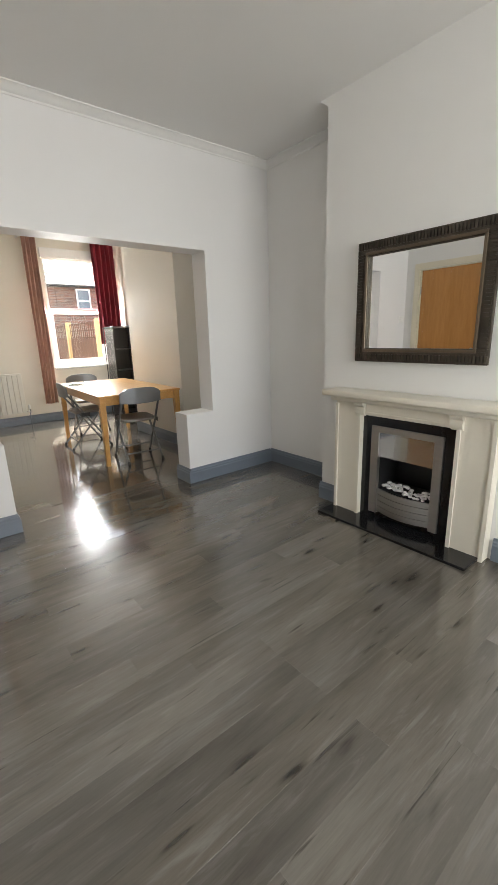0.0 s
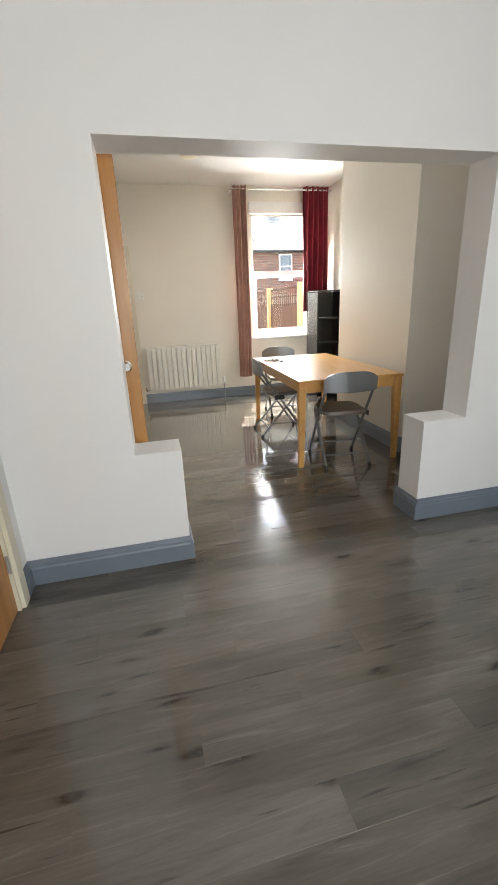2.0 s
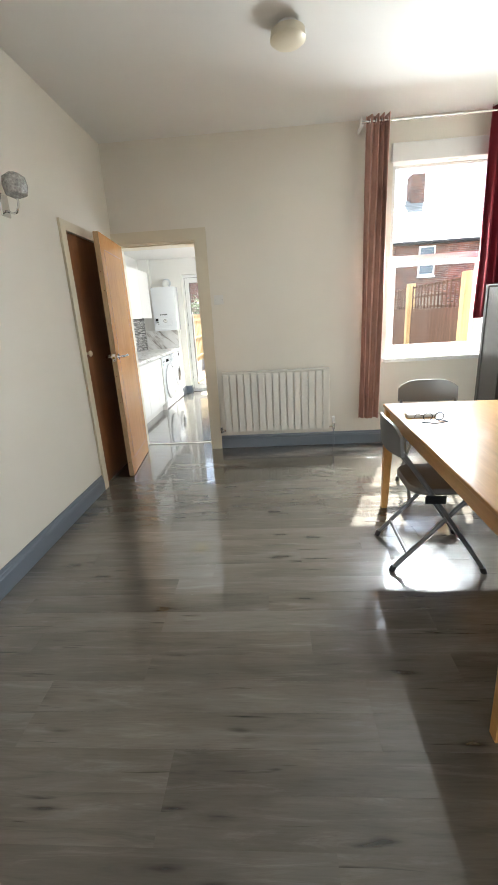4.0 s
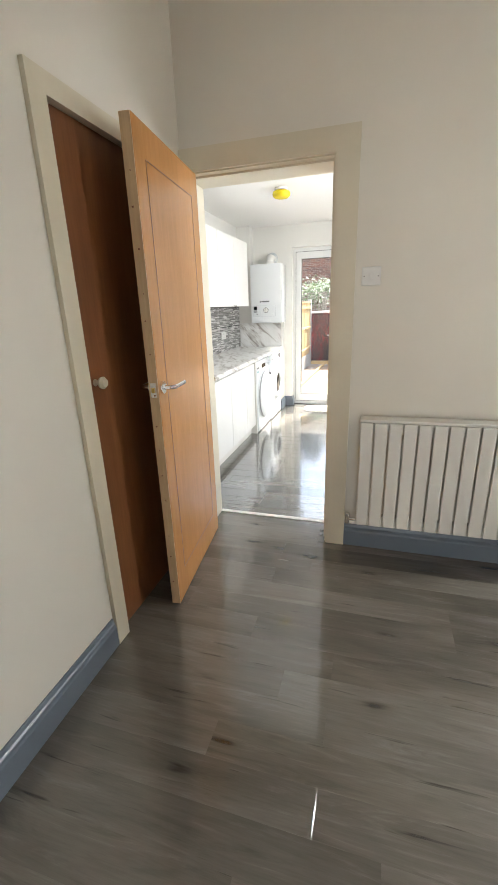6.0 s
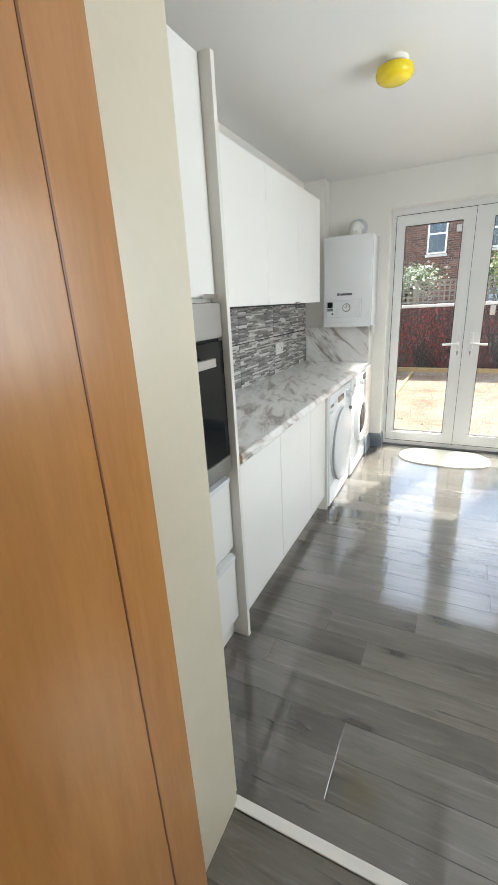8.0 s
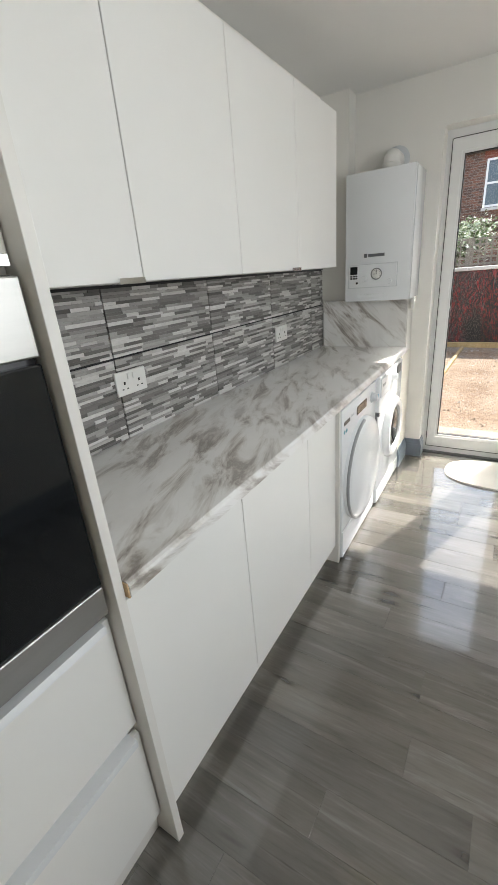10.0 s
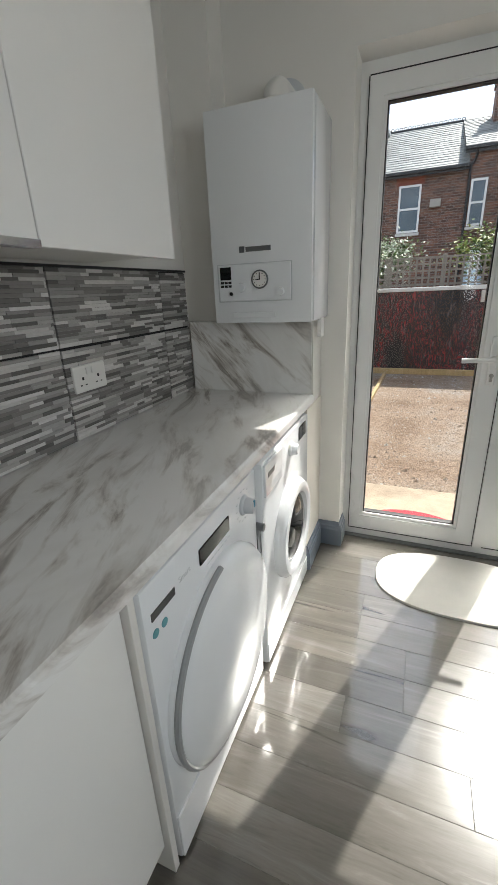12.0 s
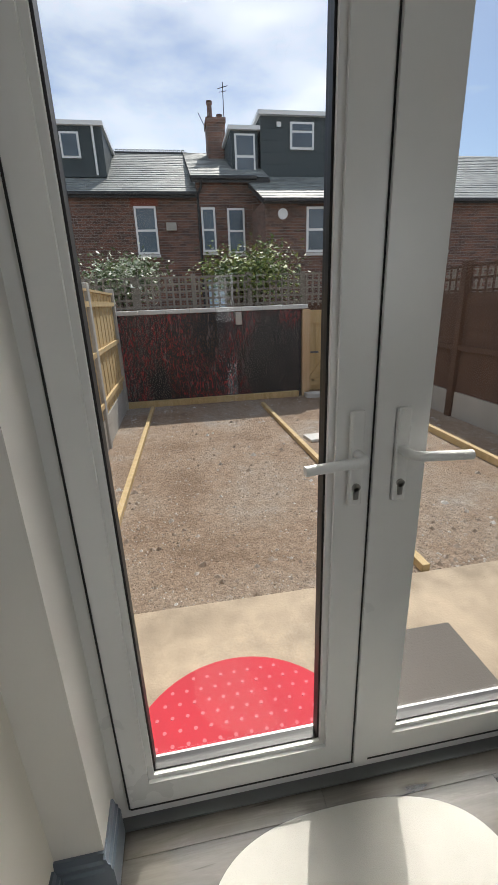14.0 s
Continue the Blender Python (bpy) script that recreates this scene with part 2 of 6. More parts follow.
TRELLIS = wood_material("weathered_trellis", (0.22, 0.19, 0.155), (0.33, 0.29, 0.24), 0.85)
BLACK_WOOD = wood_material("black_brown_foil", (0.012, 0.010, 0.009), (0.022, 0.018, 0.016), 0.4)
MARBLE = marble_material("marble_laminate")
CAB = plain("white_matt_cabinet", (0.80, 0.79, 0.765), 0.38, var=0.012, bump=0.015)
CAB_EDGE = plain("white_panel_edge", (0.74, 0.72, 0.68), 0.45, var=0.02)
APPL = plain("white_enamel", (0.80, 0.815, 0.83), 0.13, var=0.01, bump=0.01)
APPL_GREY = plain("pale_grey_plastic", (0.55, 0.57, 0.59), 0.35, var=0.02)
UPVC = plain("white_upvc", (0.80, 0.80, 0.79), 0.28, var=0.015, bump=0.02)
RUBBER = plain("black_gasket", (0.015, 0.015, 0.016), 0.5)
BLACK = plain("black_plastic", (0.012, 0.012, 0.013), 0.3)
BLACK_GLASS = plain("black_glass", (0.008, 0.009, 0.010), 0.06, var=0.05, bump=0.0)
GRANITE = plain("black_granite", (0.014, 0.014, 0.016), 0.14, var=0.3, bscale=160, bump=0.02)
CHROME = plain("chrome", (0.75, 0.75, 0.75), 0.14, 1.0, var=0.02, bump=0.01)
STEEL = plain("brushed_steel", (0.44, 0.43, 0.41), 0.42, 1.0, var=0.04, bump=0.06, stretch=(1, 1, 14))
GREY_STEEL = plain("grey_painted_steel", (0.16, 0.165, 0.17), 0.32, 0.4, var=0.05)
SEAT_GREY = plain("grey_brown_vinyl", (0.14, 0.125, 0.11), 0.35, var=0.08)
PEWTER = plain("dark_pewter_frame", (0.075, 0.062, 0.048), 0.38, 0.55, var=0.35, scale=14, bump=0.3, bscale=60)
MIRROR = plain("mirror", (0.9, 0.9, 0.9), 0.015, 1.0, var=0.0, bump=0.0)
GLASS = glass_material("clear_glass")
PEBBLE = island_material("white_pebble", [(0, (0.7, 0.68, 0.66)), (1, (0.85, 0.84, 0.83))], 0.5)
CURTAIN = plain("dusty_rose_curtain", (0.46, 0.275, 0.22), 0.5, var=0.18, scale=5, bump=0.2, bscale=260)
RED_CURTAIN = plain("burgundy_curtain", (0.17, 0.006, 0.016), 0.7, var=0.2, scale=4, bump=0.2, bscale=260)
RAD = plain("white_radiator_enamel", (0.78, 0.76, 0.70), 0.3, var=0.02)
BRICK = brick_material("old_red_brick", (0.25, 0.125, 0.088), (0.095, 0.062, 0.052), (0.30, 0.28, 0.26))
SLATE = island_material("grey_slate", [(0, (0.20, 0.215, 0.21)), (1, (0.34, 0.36, 0.35))], 0.55, 0.2)
CLAD = plain("dark_slate_cladding", (0.045, 0.06, 0.065), 0.6, var=0.15)
CONCRETE = plain("buff_concrete", (0.46, 0.37, 0.27), 0.85, var=0.34, scale=3.5, bump=0.9, bscale=85)
CONC_GREY = plain("grey_concrete", (0.42, 0.40, 0.36), 0.9, var=0.15, scale=2, bump=0.3, bscale=60)
COPING = plain("pale_coping", (0.62, 0.61, 0.58), 0.8, var=0.12)
RUG = plain("cream_rug_pile", (0.43, 0.422, 0.39), 0.95, var=0.06, scale=6, bump=0.6, bscale=420)
RED_MAT = plain("red_rubber_mat", (0.52, 0.010, 0.03), 0.7, var=0.08, bump=0.2)
WHITE_DOT = plain("pale_pink_dot", (0.66, 0.15, 0.18), 0.7)
YELLOW = plain("yellow_lamp_glass", (0.80, 0.62, 0.02), 0.25, var=0.1)
WHITE_PLASTIC = plain("white_plastic", (0.78, 0.77, 0.74), 0.3, var=0.02, bump=0.01)
BRASS = plain("brass", (0.55, 0.38, 0.12), 0.3, 1.0)


# ---- building blocks ----
def box(bm, x0, x1, y0, y1, z0, z1, m=None):
    vs = [bm.verts.new((x, y, z)) for x in (x0, x1) for y in (y0, y1) for z in (z0, z1)]
    for a, b, c, d in ((0, 1, 3, 2), (4, 6, 7, 5), (0, 4, 5, 1), (2, 3, 7, 6), (0, 2, 6, 4), (1, 5, 7, 3)):
        bm.faces.new((vs[a], vs[b], vs[c], vs[d]))
    if m is not None:
        for v in vs:
            v.co = m @ v.co
    return bm


def boxes(*rows):
    bm = bmesh.new()
    for r in rows:
        box(bm, *r)
    return bm


def bevel(bm, w, seg=2):
    bmesh.ops.bevel(bm, geom=list(bm.edges), offset=w, segments=seg, affect="EDGES", profile=0.5)
    return bm


def rbox(x0, x1, y0, y1, z0, z1, w=0.004, seg=2):
    return bevel(boxes((x0, x1, y0, y1, z0, z1)), w, seg)


def cyl(bm, a, b, r0, r1=None, n=16, caps=True):
    """A round bar from a to b."""
    a, b = Vector(a), Vector(b)
    r1 = r0 if r1 is None else r1
    q = (b - a).to_track_quat("Z", "Y").to_matrix()
    rings = []
    for p, r in ((a, r0), (b, r1)):
        rings.append([bm.verts.new(p + q @ Vector((r * math.cos(2 * math.pi * i / n), r * math.sin(2 * math.pi * i / n), 0))) for i in range(n)])
    for i in range(n):
        bm.faces.new((rings[0][i], rings[0][(i + 1) % n], rings[1][(i + 1) % n], rings[1][i]))
    if caps:
        bm.faces.new(rings[0][::-1])
        bm.faces.new(rings[1])
    return bm


def lathe(bm, profile, m, n=32):
    """Turns (radius, height) pairs round the z axis of m."""
    rings = []
    for r, h in profile:
        rings.append([bm.verts.new(m @ Vector((r * math.cos(2 * math.pi * i / n), r * math.sin(2 * math.pi * i / n), h))) for i in range(n)])
    for a, b in zip(rings, rings[1:]):
        for i in range(n):
            bm.faces.new((a[i], a[(i + 1) % n], b[(i + 1) % n], b[i]))
    bm.faces.new(rings[0][::-1])
    bm.faces.new(rings[-1])
    return bm


def tube(bm, pts, r, n=10):
    """A bent bar along the points, with rounded turns."""
    path, pts = [], [Vector(p) for p in pts]
    for i, p in enumerate(pts):
        if 0 < i < len(pts) - 1:
            u, v = (pts[i - 1] - p), (pts[i + 1] - p)
            d = min(4 * r, u.length / 2.2, v.length / 2.2)
            s, e = p + u.normalized() * d, p + v.normalized() * d
            path += [s.lerp(p, k / 4).lerp(p.lerp(e, k / 4), k / 4) for k in range(5)]
        else:
            path.append(p)
    rings, up = [], None
    for i, p in enumerate(path):
        t = (path[min(i + 1, len(path) - 1)] - path[max(i - 1, 0)]).normalized()
        up = t.orthogonal().normalized() if up is None else (up - t * up.dot(t)).normalized()
        w = t.cross(up)
        rings.append([bm.verts.new(p + r * (math.cos(2 * math.pi * k / n) * up + math.sin(2 * math.pi * k / n) * w)) for k in range(n)])
    for a, b in zip(rings, rings[1:]):
        for k in range(n):
            bm.faces.new((a[k], a[(k + 1) % n], b[(k + 1) % n], b[k]))
    bm.faces.new(rings[0][::-1])
    bm.faces.new(rings[-1])
    return bm


def extrude_profile(bm, prof, a, b, out):
    """Runs a profile of (outwards, height) pairs from a to b; out points off the wall."""
    a, b, out = Vector(a), Vector(b), Vector(out)
    r0 = [bm.verts.new(a + out * o + Vector((0, 0, h))) for o, h in prof]
    r1 = [bm.verts.new(b + out * o + Vector((0, 0, h))) for o, h in prof]
    for i in range(len(prof)):
        j = (i + 1) % len(prof)
        bm.faces.new((r0[i], r0[j], r1[j], r1[i]))
    bm.faces.new(r0[::-1])
    bm.faces.new(r1)
    return bm


def mesh_of(name, bm, material, smooth=False):
    bmesh.ops.recalc_face_normals(bm, faces=bm.faces)
    me = bpy.data.meshes.new(name)
    bm.to_mesh(me)
    bm.free()
    if material:
        me.materials.append(material)
    if smooth:
        for p in me.polygons:
            p.use_smooth = True
        me.set_sharp_from_angle(angle=radians(40))
    return me


def solid(name, bm, material, label="", category="", kind="", smooth=False, group=""):
    return tagged(new(name, mesh_of(name, bm, material, smooth)), label, category, group, kind)


def structure(name, bm, material, label="", category="wall", smooth=False):
    return solid(name, bm, material, label, category, "structure", smooth)


def thing(name, label, category, at=(0, 0, 0), group="", kind=""):
    ob = new(name)
    ob.empty_display_size, ob.location = 0.1, at
    return tagged(ob, label, category, group, kind)


def part(name, bm, material, parent, label="", smooth=False):
    """One mesh under a thing or a part; its coordinates are those of the room (or of the thing, where that was built at the origin)."""
    ob = new(name, mesh_of(name, bm, material, smooth))
    ob.parent = parent
    if parent.type == "EMPTY":
        ob.location = -parent.location
    return tagged(ob, label)


# ---- plan ----
CH, DH, KH = 2.73, 2.86, 2.37         # ceilings: living, dining, kitchen
W1, W1B = 3.215, 3.415                # wall between living and dining room
DB, KB = 7.395, 7.635                 # dining side and kitchen side of the back wall
KY, KO = 10.93, 11.18                 # kitchen end wall, inside and outside
G = -0.13                             # garden level

# living room shell
floor_living = structure("floor_living", boxes((-0.95, 2.95, -2.55, 3.30, -0.12, -0.008)), JOINT, "grey wood-effect laminate floor of the living room", "floor")
floor_dining = structure("floor_dining", boxes((-0.95, 3.15, 3.30, 7.63, -0.12, -0.008)), JOINT, "grey wood-effect laminate floor of the dining room", "floor")
floor_kitchen = structure("floor_kitchen", boxes((-1.75, 1.15, 7.63, 11.18, -0.12, -0.008)), JOINT, "glossy grey wood-effect laminate floor of the kitchen", "floor")
structure("wall_living_left", boxes((-0.60, -0.45, -2.40, 2.25, 0, CH), (-0.60, -0.45, 3.04, W1, 0, CH), (-0.60, -0.45, 2.25, 3.04, 2.0, CH)), WHITE_WALL, "plain white painted wall with a closed door")
structure("wall_partition", boxes((-0.90, 0.135, W1, W1B, 0, DH), (0.135, 0.365, W1, W1B, 0, 0.628), (1.757, 2.034, W1, W1B, 0, 0.628),
          (2.034, 3.12, W1, W1B, 0, DH), (0.135, 2.034, W1, W1B, 1.966, DH)), SILK_WALL, "white silk-painted wall with a wide opening and two low stub walls")
structure("wall_living_right", boxes((2.74, 2.90, -2.40, W1, 0, CH)), WHITE_WALL, "white painted alcove wall beside the chimney breast")
structure("chimney_breast_living", boxes((2.36, 2.74, 0.72, 1.20, 0, CH), (2.36, 2.74, 1.74, 2.196, 0, CH), (2.36, 2.74, 1.20, 1.74, 0.70, CH), (2.60, 2.74, 1.20, 1.74, 0, 0.70)), WHITE_WALL, "white painted chimney breast")
structure("wall_front", boxes((-0.60, 0.0, -2.55, -2.40, 0, CH), (2.3, 2.90, -2.55, -2.40, 0, CH), (0.0, 2.3, -2.55, -2.40, 0, 0.7), (0.0, 2.3, -2.55, -2.40, 2.5, CH)), WHITE_WALL, "white painted front wall with a wide window")
structure("ceiling_living", boxes((-0.60, 2.90, -2.55, W1, CH, CH + 0.12)), CEILING, "plain white plastered ceiling", "ceiling")
COVE = [(0, 0), (0, -0.050), (0.008, -0.050), (0.012, -0.040), (0.024, -0.036), (0.034, -0.024), (0.052, -0.014), (0.058, -0.010), (0.074, -0.008), (0.074, 0)]
bm = bmesh.new()
extrude_profile(bm, COVE, (-0.45, W1, CH), (2.74, W1, CH), (0, -1, 0))
extrude_profile(bm, COVE, (-0.45, -2.40, CH), (-0.45, W1, CH), (1, 0, 0))
extrude_profile(bm, COVE, (2.74, 2.196, CH), (2.74, W1, CH), (-1, 0, 0))
extrude_profile(bm, COVE, (2.36, 2.196, CH), (2.74, 2.196, CH), (0, 1, 0))
structure("trim_coving", bm, CEILING, "white moulded plaster coving", "coving", True)

# dining room shell
structure("wall_dining_left", boxes((-0.90, -0.75, W1B, 3.60, 0, DH), (-0.90, -0.75, 4.36, 6.425, 0, DH), (-0.90, -0.75, 7.20, DB, 0, DH), (-0.90, -0.75, 3.60, 4.36, 2.0, DH), (-0.90, -0.75, 6.425, 7.20, 2.02, DH)), CREAM_WALL, "cream painted wall with a brown cupboard door")
structure("wall_hall", boxes((-1.8, -1.65, 3.2, 4.75, 0, 2.4), (-1.65, -0.90, 3.05, 3.2, 0, 2.4), (-1.65, -0.90, 4.75, 4.9, 0, 2.4), (-1.8, -0.90, 3.05, 4.9, 2.4, 2.5), (-1.8, -0.95, 3.05, 4.9, -0.1, 0)), WHITE_WALL, "plain hallway walls")
structure("wall_dining_back", boxes((-1.72, -0.752, DB, KB, 0, DH), (-0.752, 0.055, DB, KB, 2.05, DH), (0.055, 1.82, DB, KB, 0, DH),
          (1.82, 2.74, DB, KB, 0, 0.825), (1.82, 2.74, DB, KB, 2.60, DH), (2.74, 3.12, DB, KB, 0, DH)), CREAM_WALL, "cream painted wall with a doorway and a tall window")
structure("wall_dining_right", boxes((2.97, 3.12, W1B, DB, 0, DH)), CREAM_WALL, "cream painted alcove wall")
structure("chimney_breast_dining", boxes((2.36, 2.97, 4.32, 5.63, 0, DH)), CREAM_WALL, "cream painted chimney breast beside the table")
structure("ceiling_dining", boxes((-0.90, 3.12, W1B, KB, DH, DH + 0.12)), CEILING, "plain white ceiling", "ceiling")

# kitchen shell
structure("wall_kitchen_left", boxes((-1.72, -1.57, KB, KO, 0, KH)), KITCHEN_WALL, "off-white painted kitchen wall")
structure("wall_kitchen_right", boxes((0.95, 1.15, KB, 8.2, 0, KH), (0.95, 1.15, 9.3, KO, 0, KH), (0.95, 1.15, 8.2, 9.3, 0, 1.1), (0.95, 1.15, 8.2, 9.3, 2.0, KH)), KITCHEN_WALL, "off-white painted kitchen wall")
structure("wall_kitchen_end", boxes((-1.57, -0.855, KY, KO, 0, KH), (0.495, 0.95, KY, KO, 0, KH), (-0.855, 0.495, KY, KO, 2.10, KH)), KITCHEN_WALL, "off-white painted wall round the garden doors")
structure("wall_pipe_column", boxes((-1.57, -1.385, 10.80, KY, 1.1725, KH)), KITCHEN_WALL, "off-white boxed pipe column in the corner")
structure("ceiling_kitchen", boxes((-1.72, 1.15, KB, KO, KH, KH + 0.12)), CEILING, "white painted kitchen ceiling", "ceiling")

# baseboards
SKIRT = [(0, 0), (0.018, 0), (0.018, 0.092), (0.014, 0.100), (0.014, 0.112), (0.009, 0.118), (0.006, 0.135), (0, 0.135)]


def skirting(name, *runs):
    bm = bmesh.new()
    for a, b, out in runs:
        extrude_profile(bm, SKIRT, (*a, 0.002), (*b, 0.002), (*out, 0))
    return structure(name, bm, GREY_PAINT, "moulded blue-grey gloss painted baseboard", "baseboard")


skirting("baseboard_living", ((-0.45, W1), (0.365, W1), (0, -1)), ((0.365, W1 - 0.018), (0.365, W1B + 0.018), (1, 0)), ((1.757, W1 - 0.018), (1.757, W1B + 0.018), (-1, 0)),
         ((1.757, W1), (2.722, W1), (0, -1)), ((2.74, 2.214), (2.74, W1), (-1, 0)), ((2.36, 2.196), (2.74, 2.196), (0, 1)),
         ((2.36, 2.06), (2.36, 2.214), (-1, 0)), ((2.36, 0.72), (2.36, 0.93), (-1, 0)), ((-0.45, -2.4), (-0.45, 2.19), (1, 0)), ((-0.45, 3.10), (-0.45, W1 - 0.018), (1, 0)))
skirting("baseboard_dining", ((-0.75, 4.45), (-0.75, 6.35), (1, 0)), ((0.142, DB), (2.97, DB), (0, -1)), ((2.97, 5.648), (2.97, DB - 0.018), (-1, 0)), ((2.36, 5.63), (2.97, 5.63), (0, 1)),
         ((2.36, 4.302), (2.36, 5.648), (-1, 0)), ((2.36, 4.32), (2.97, 4.32), (0, -1)), ((2.97, W1B + 0.018), (2.97, 4.302), (-1, 0)), ((1.757, W1B), (2.97, W1B), (0, 1)), ((-0.75, W1B), (0.365, W1B), (0, 1)))
structure("wall_pipe_boxing", boxes((-1.10, -0.962, 10.662, KY, 0, 0.8145)), CREAM_WALL, "cream panel boxing in the pipes beside the washing machine", "panel")
skirting("baseboard_kitchen", ((-0.962, 10.668), (-0.962, KY - 0.018), (1, 0)), ((-0.962, KY), (-0.855, KY), (0, -1)), ((-0.855, KY - 0.018), (-0.855, 11.03), (1, 0)), ((0.495, KY), (0.932, KY), (0, -1)), ((0.495, KY - 0.018), (0.495, 11.03), (-1, 0)), ((0.95, KB), (0.95, KY), (-1, 0)))

# front window, behind the start of the walk
win_f = thing("window_1", "white upvc front window with two panes", "window", (1.15, -2.48, 0.7), kind="structure")
part("window_frame", boxes((0, 0.07, -2.52, -2.45, 0.7, 2.5), (2.23, 2.3, -2.52, -2.45, 0.7, 2.5), (0.07, 2.23, -2.52, -2.45, 0.7, 0.77), (0.07, 2.23, -2.52, -2.45, 2.43, 2.5), (1.11, 1.19, -2.52, -2.45, 0.77, 2.43)), UPVC, win_f)
for x0, x1 in ((0.07, 1.11), (1.19, 2.23)):
    part("pane", boxes((x0, x1, -2.49, -2.484, 0.77, 2.43)), GLASS, win_f).visible_shadow = False

# unseen side window of the kitchen, added as an opening for the fill lamp
win_k = thing("window_3", "unseen white upvc side window added for the kitchen's fill light", "window", (1.08, 8.75, 1.1), kind="structure")
part("window_frame", boxes((1.04, 1.11, 8.2, 8.26, 1.1, 2.0), (1.04, 1.11, 9.24, 9.3, 1.1, 2.0), (1.04, 1.11, 8.26, 9.24, 1.1, 1.16), (1.04, 1.11, 8.26, 9.24, 1.94, 2.0)), UPVC, win_k)
part("pane", boxes((1.07, 1.076, 8.26, 9.24, 1.16, 1.94)), GLASS, win_k).visible_shadow = False

# dining window
win_d = thing("window_2", "white upvc sash-style window with a sill", "window", (2.28, 7.5, 0.825), kind="structure")
part("window_frame", boxes((1.82, 1.87, 7.49, 7.56, 0.87, 2.60), (2.69, 2.74, 7.49, 7.56, 0.87, 2.60), (1.87, 2.69, 7.49, 7.56, 0.87, 0.93), (1.87, 2.69, 7.49, 7.56, 2.52, 2.60), (1.87, 2.69, 7.475, 7.56, 1.70, 1.79)), UPVC, win_d)
part("sash_rail", boxes((1.87, 2.69, 7.485, 7.545, 0.93, 0.975), (1.87, 1.905, 7.485, 7.545, 0.975, 1.7), (2.655, 2.69, 7.485, 7.545, 0.975, 1.7)), UPVC, win_d)
part("window_sill", rbox(1.79, 2.77, 7.34, 7.488, 0.826, 0.868, 0.008), UPVC, win_d)
for z0, z1 in ((0.93, 1.70), (1.79, 2.52)):
    part("pane", boxes((1.87, 2.69, 7.520, 7.526, z0, z1)), GLASS, win_d).visible_shadow = False
part("pelmet", rbox(1.80, 2.76, 7.36, 7.49, 2.525, 2.665, 0.006), UPVC, win_d, "white boxed window head")


# ---- doors ----
def lever(parent, x, y, z, side, along):
    """A chrome lever on a round rose; side and along are unit steps in x and y."""
    (sx, sy), (ax, ay) = side, along
    bm = bmesh.new()
    cyl(bm, (x, y, z), (x + sx * 0.009, y + sy * 0.009, z), 0.026, n=24)
    part("rose", bm, CHROME, parent, "round chrome rose", True)
    bm = bmesh.new()
    tube(bm, ((x + sx * 0.009, y + sy * 0.009, z), (x + sx * 0.055, y + sy * 0.055, z), (x + sx * 0.055 + ax * 0.12, y + sy * 0.055 + ay * 0.12, z + 0.002)), 0.0095, 12)
    part("lever", bm, CHROME, parent, "straight chrome lever", True)


def hinge(parent, x, y, z):
    bm = bmesh.new()
    cyl(bm, (x, y, z - 0.045), (x, y, z + 0.045), 0.007, n=10)
    part("hinge", bm, STEEL, parent, "steel butt hinge", True)


# living room door, closed
d1 = thing("door_1", "closed flat orange oak-veneer door in a white wall", "door", (-0.475, 2.65, 0), kind="structure")
part("door_leaf", rbox(-0.505, -0.463, 2.275, 3.015, 0.006, 1.985, 0.003), DOOR_OAK, d1)
part("door_frame", boxes((-0.60, -0.45, 2.25, 2.272, 0, 2.0), (-0.60, -0.45, 3.018, 3.04, 0, 2.0), (-0.60, -0.45, 2.272, 3.018, 1.988, 2.0),
     (-0.4499, -0.432, 2.19, 2.255, 0, 2.07), (-0.4499, -0.432, 3.035, 3.10, 0, 2.07), (-0.4499, -0.432, 2.255, 3.035, 2.005, 2.07)), CREAM_PAINT, d1)
for z in (0.25, 1.0, 1.75):
    hinge(d1, -0.456, 3.017, z)
lever(d1, -0.463, 2.335, 1.03, (1, 0), (0, 1))

# hall door, standing open behind the partition
d2 = thing("door_2", "open orange oak-veneer door standing behind the partition", "door", (-0.3, 3.53, 0), kind="structure")
part("door_leaf", rbox(-0.70, 0.198, 3.51, 3.552, 0.006, 1.99, 0.003), DOOR_OAK, d2)
bm = bmesh.new()
lathe(bm, [(0.026, 0), (0.026, 0.008), (0.011, 0.012), (0.011, 0.035), (0.022, 0.042), (0.027, 0.058), (0.02, 0.07)], Matrix.Translation((0.140, 3.51, 1.03)) @ Matrix.Rotation(radians(90), 4, "X"), 24)
part("door_knob", bm, CHROME, d2, "round chrome knob", True)
part("door_frame", boxes((-0.90, -0.75, 3.601, 3.62, 0, 2.0), (-0.90, -0.75, 4.34, 4.359, 0, 2.0), (-0.7499, -0.73, 3.556, 3.605, 0, 2.06), (-0.7499, -0.73, 4.355, 4.42, 0, 2.06), (-0.7499, -0.73, 3.605, 4.355, 2.001, 2.06)), CREAM_PAINT, d2)

# cupboard door in the dining room's wall
d3 = thing("door_3", "closed dark brown cupboard door with a white knob", "door", (-0.78, 6.8, 0), kind="structure")
part("door_leaf", rbox(-0.80, -0.768, 6.447, 7.178, 0.006, 2.003, 0.003), DOOR_BROWN, d3)
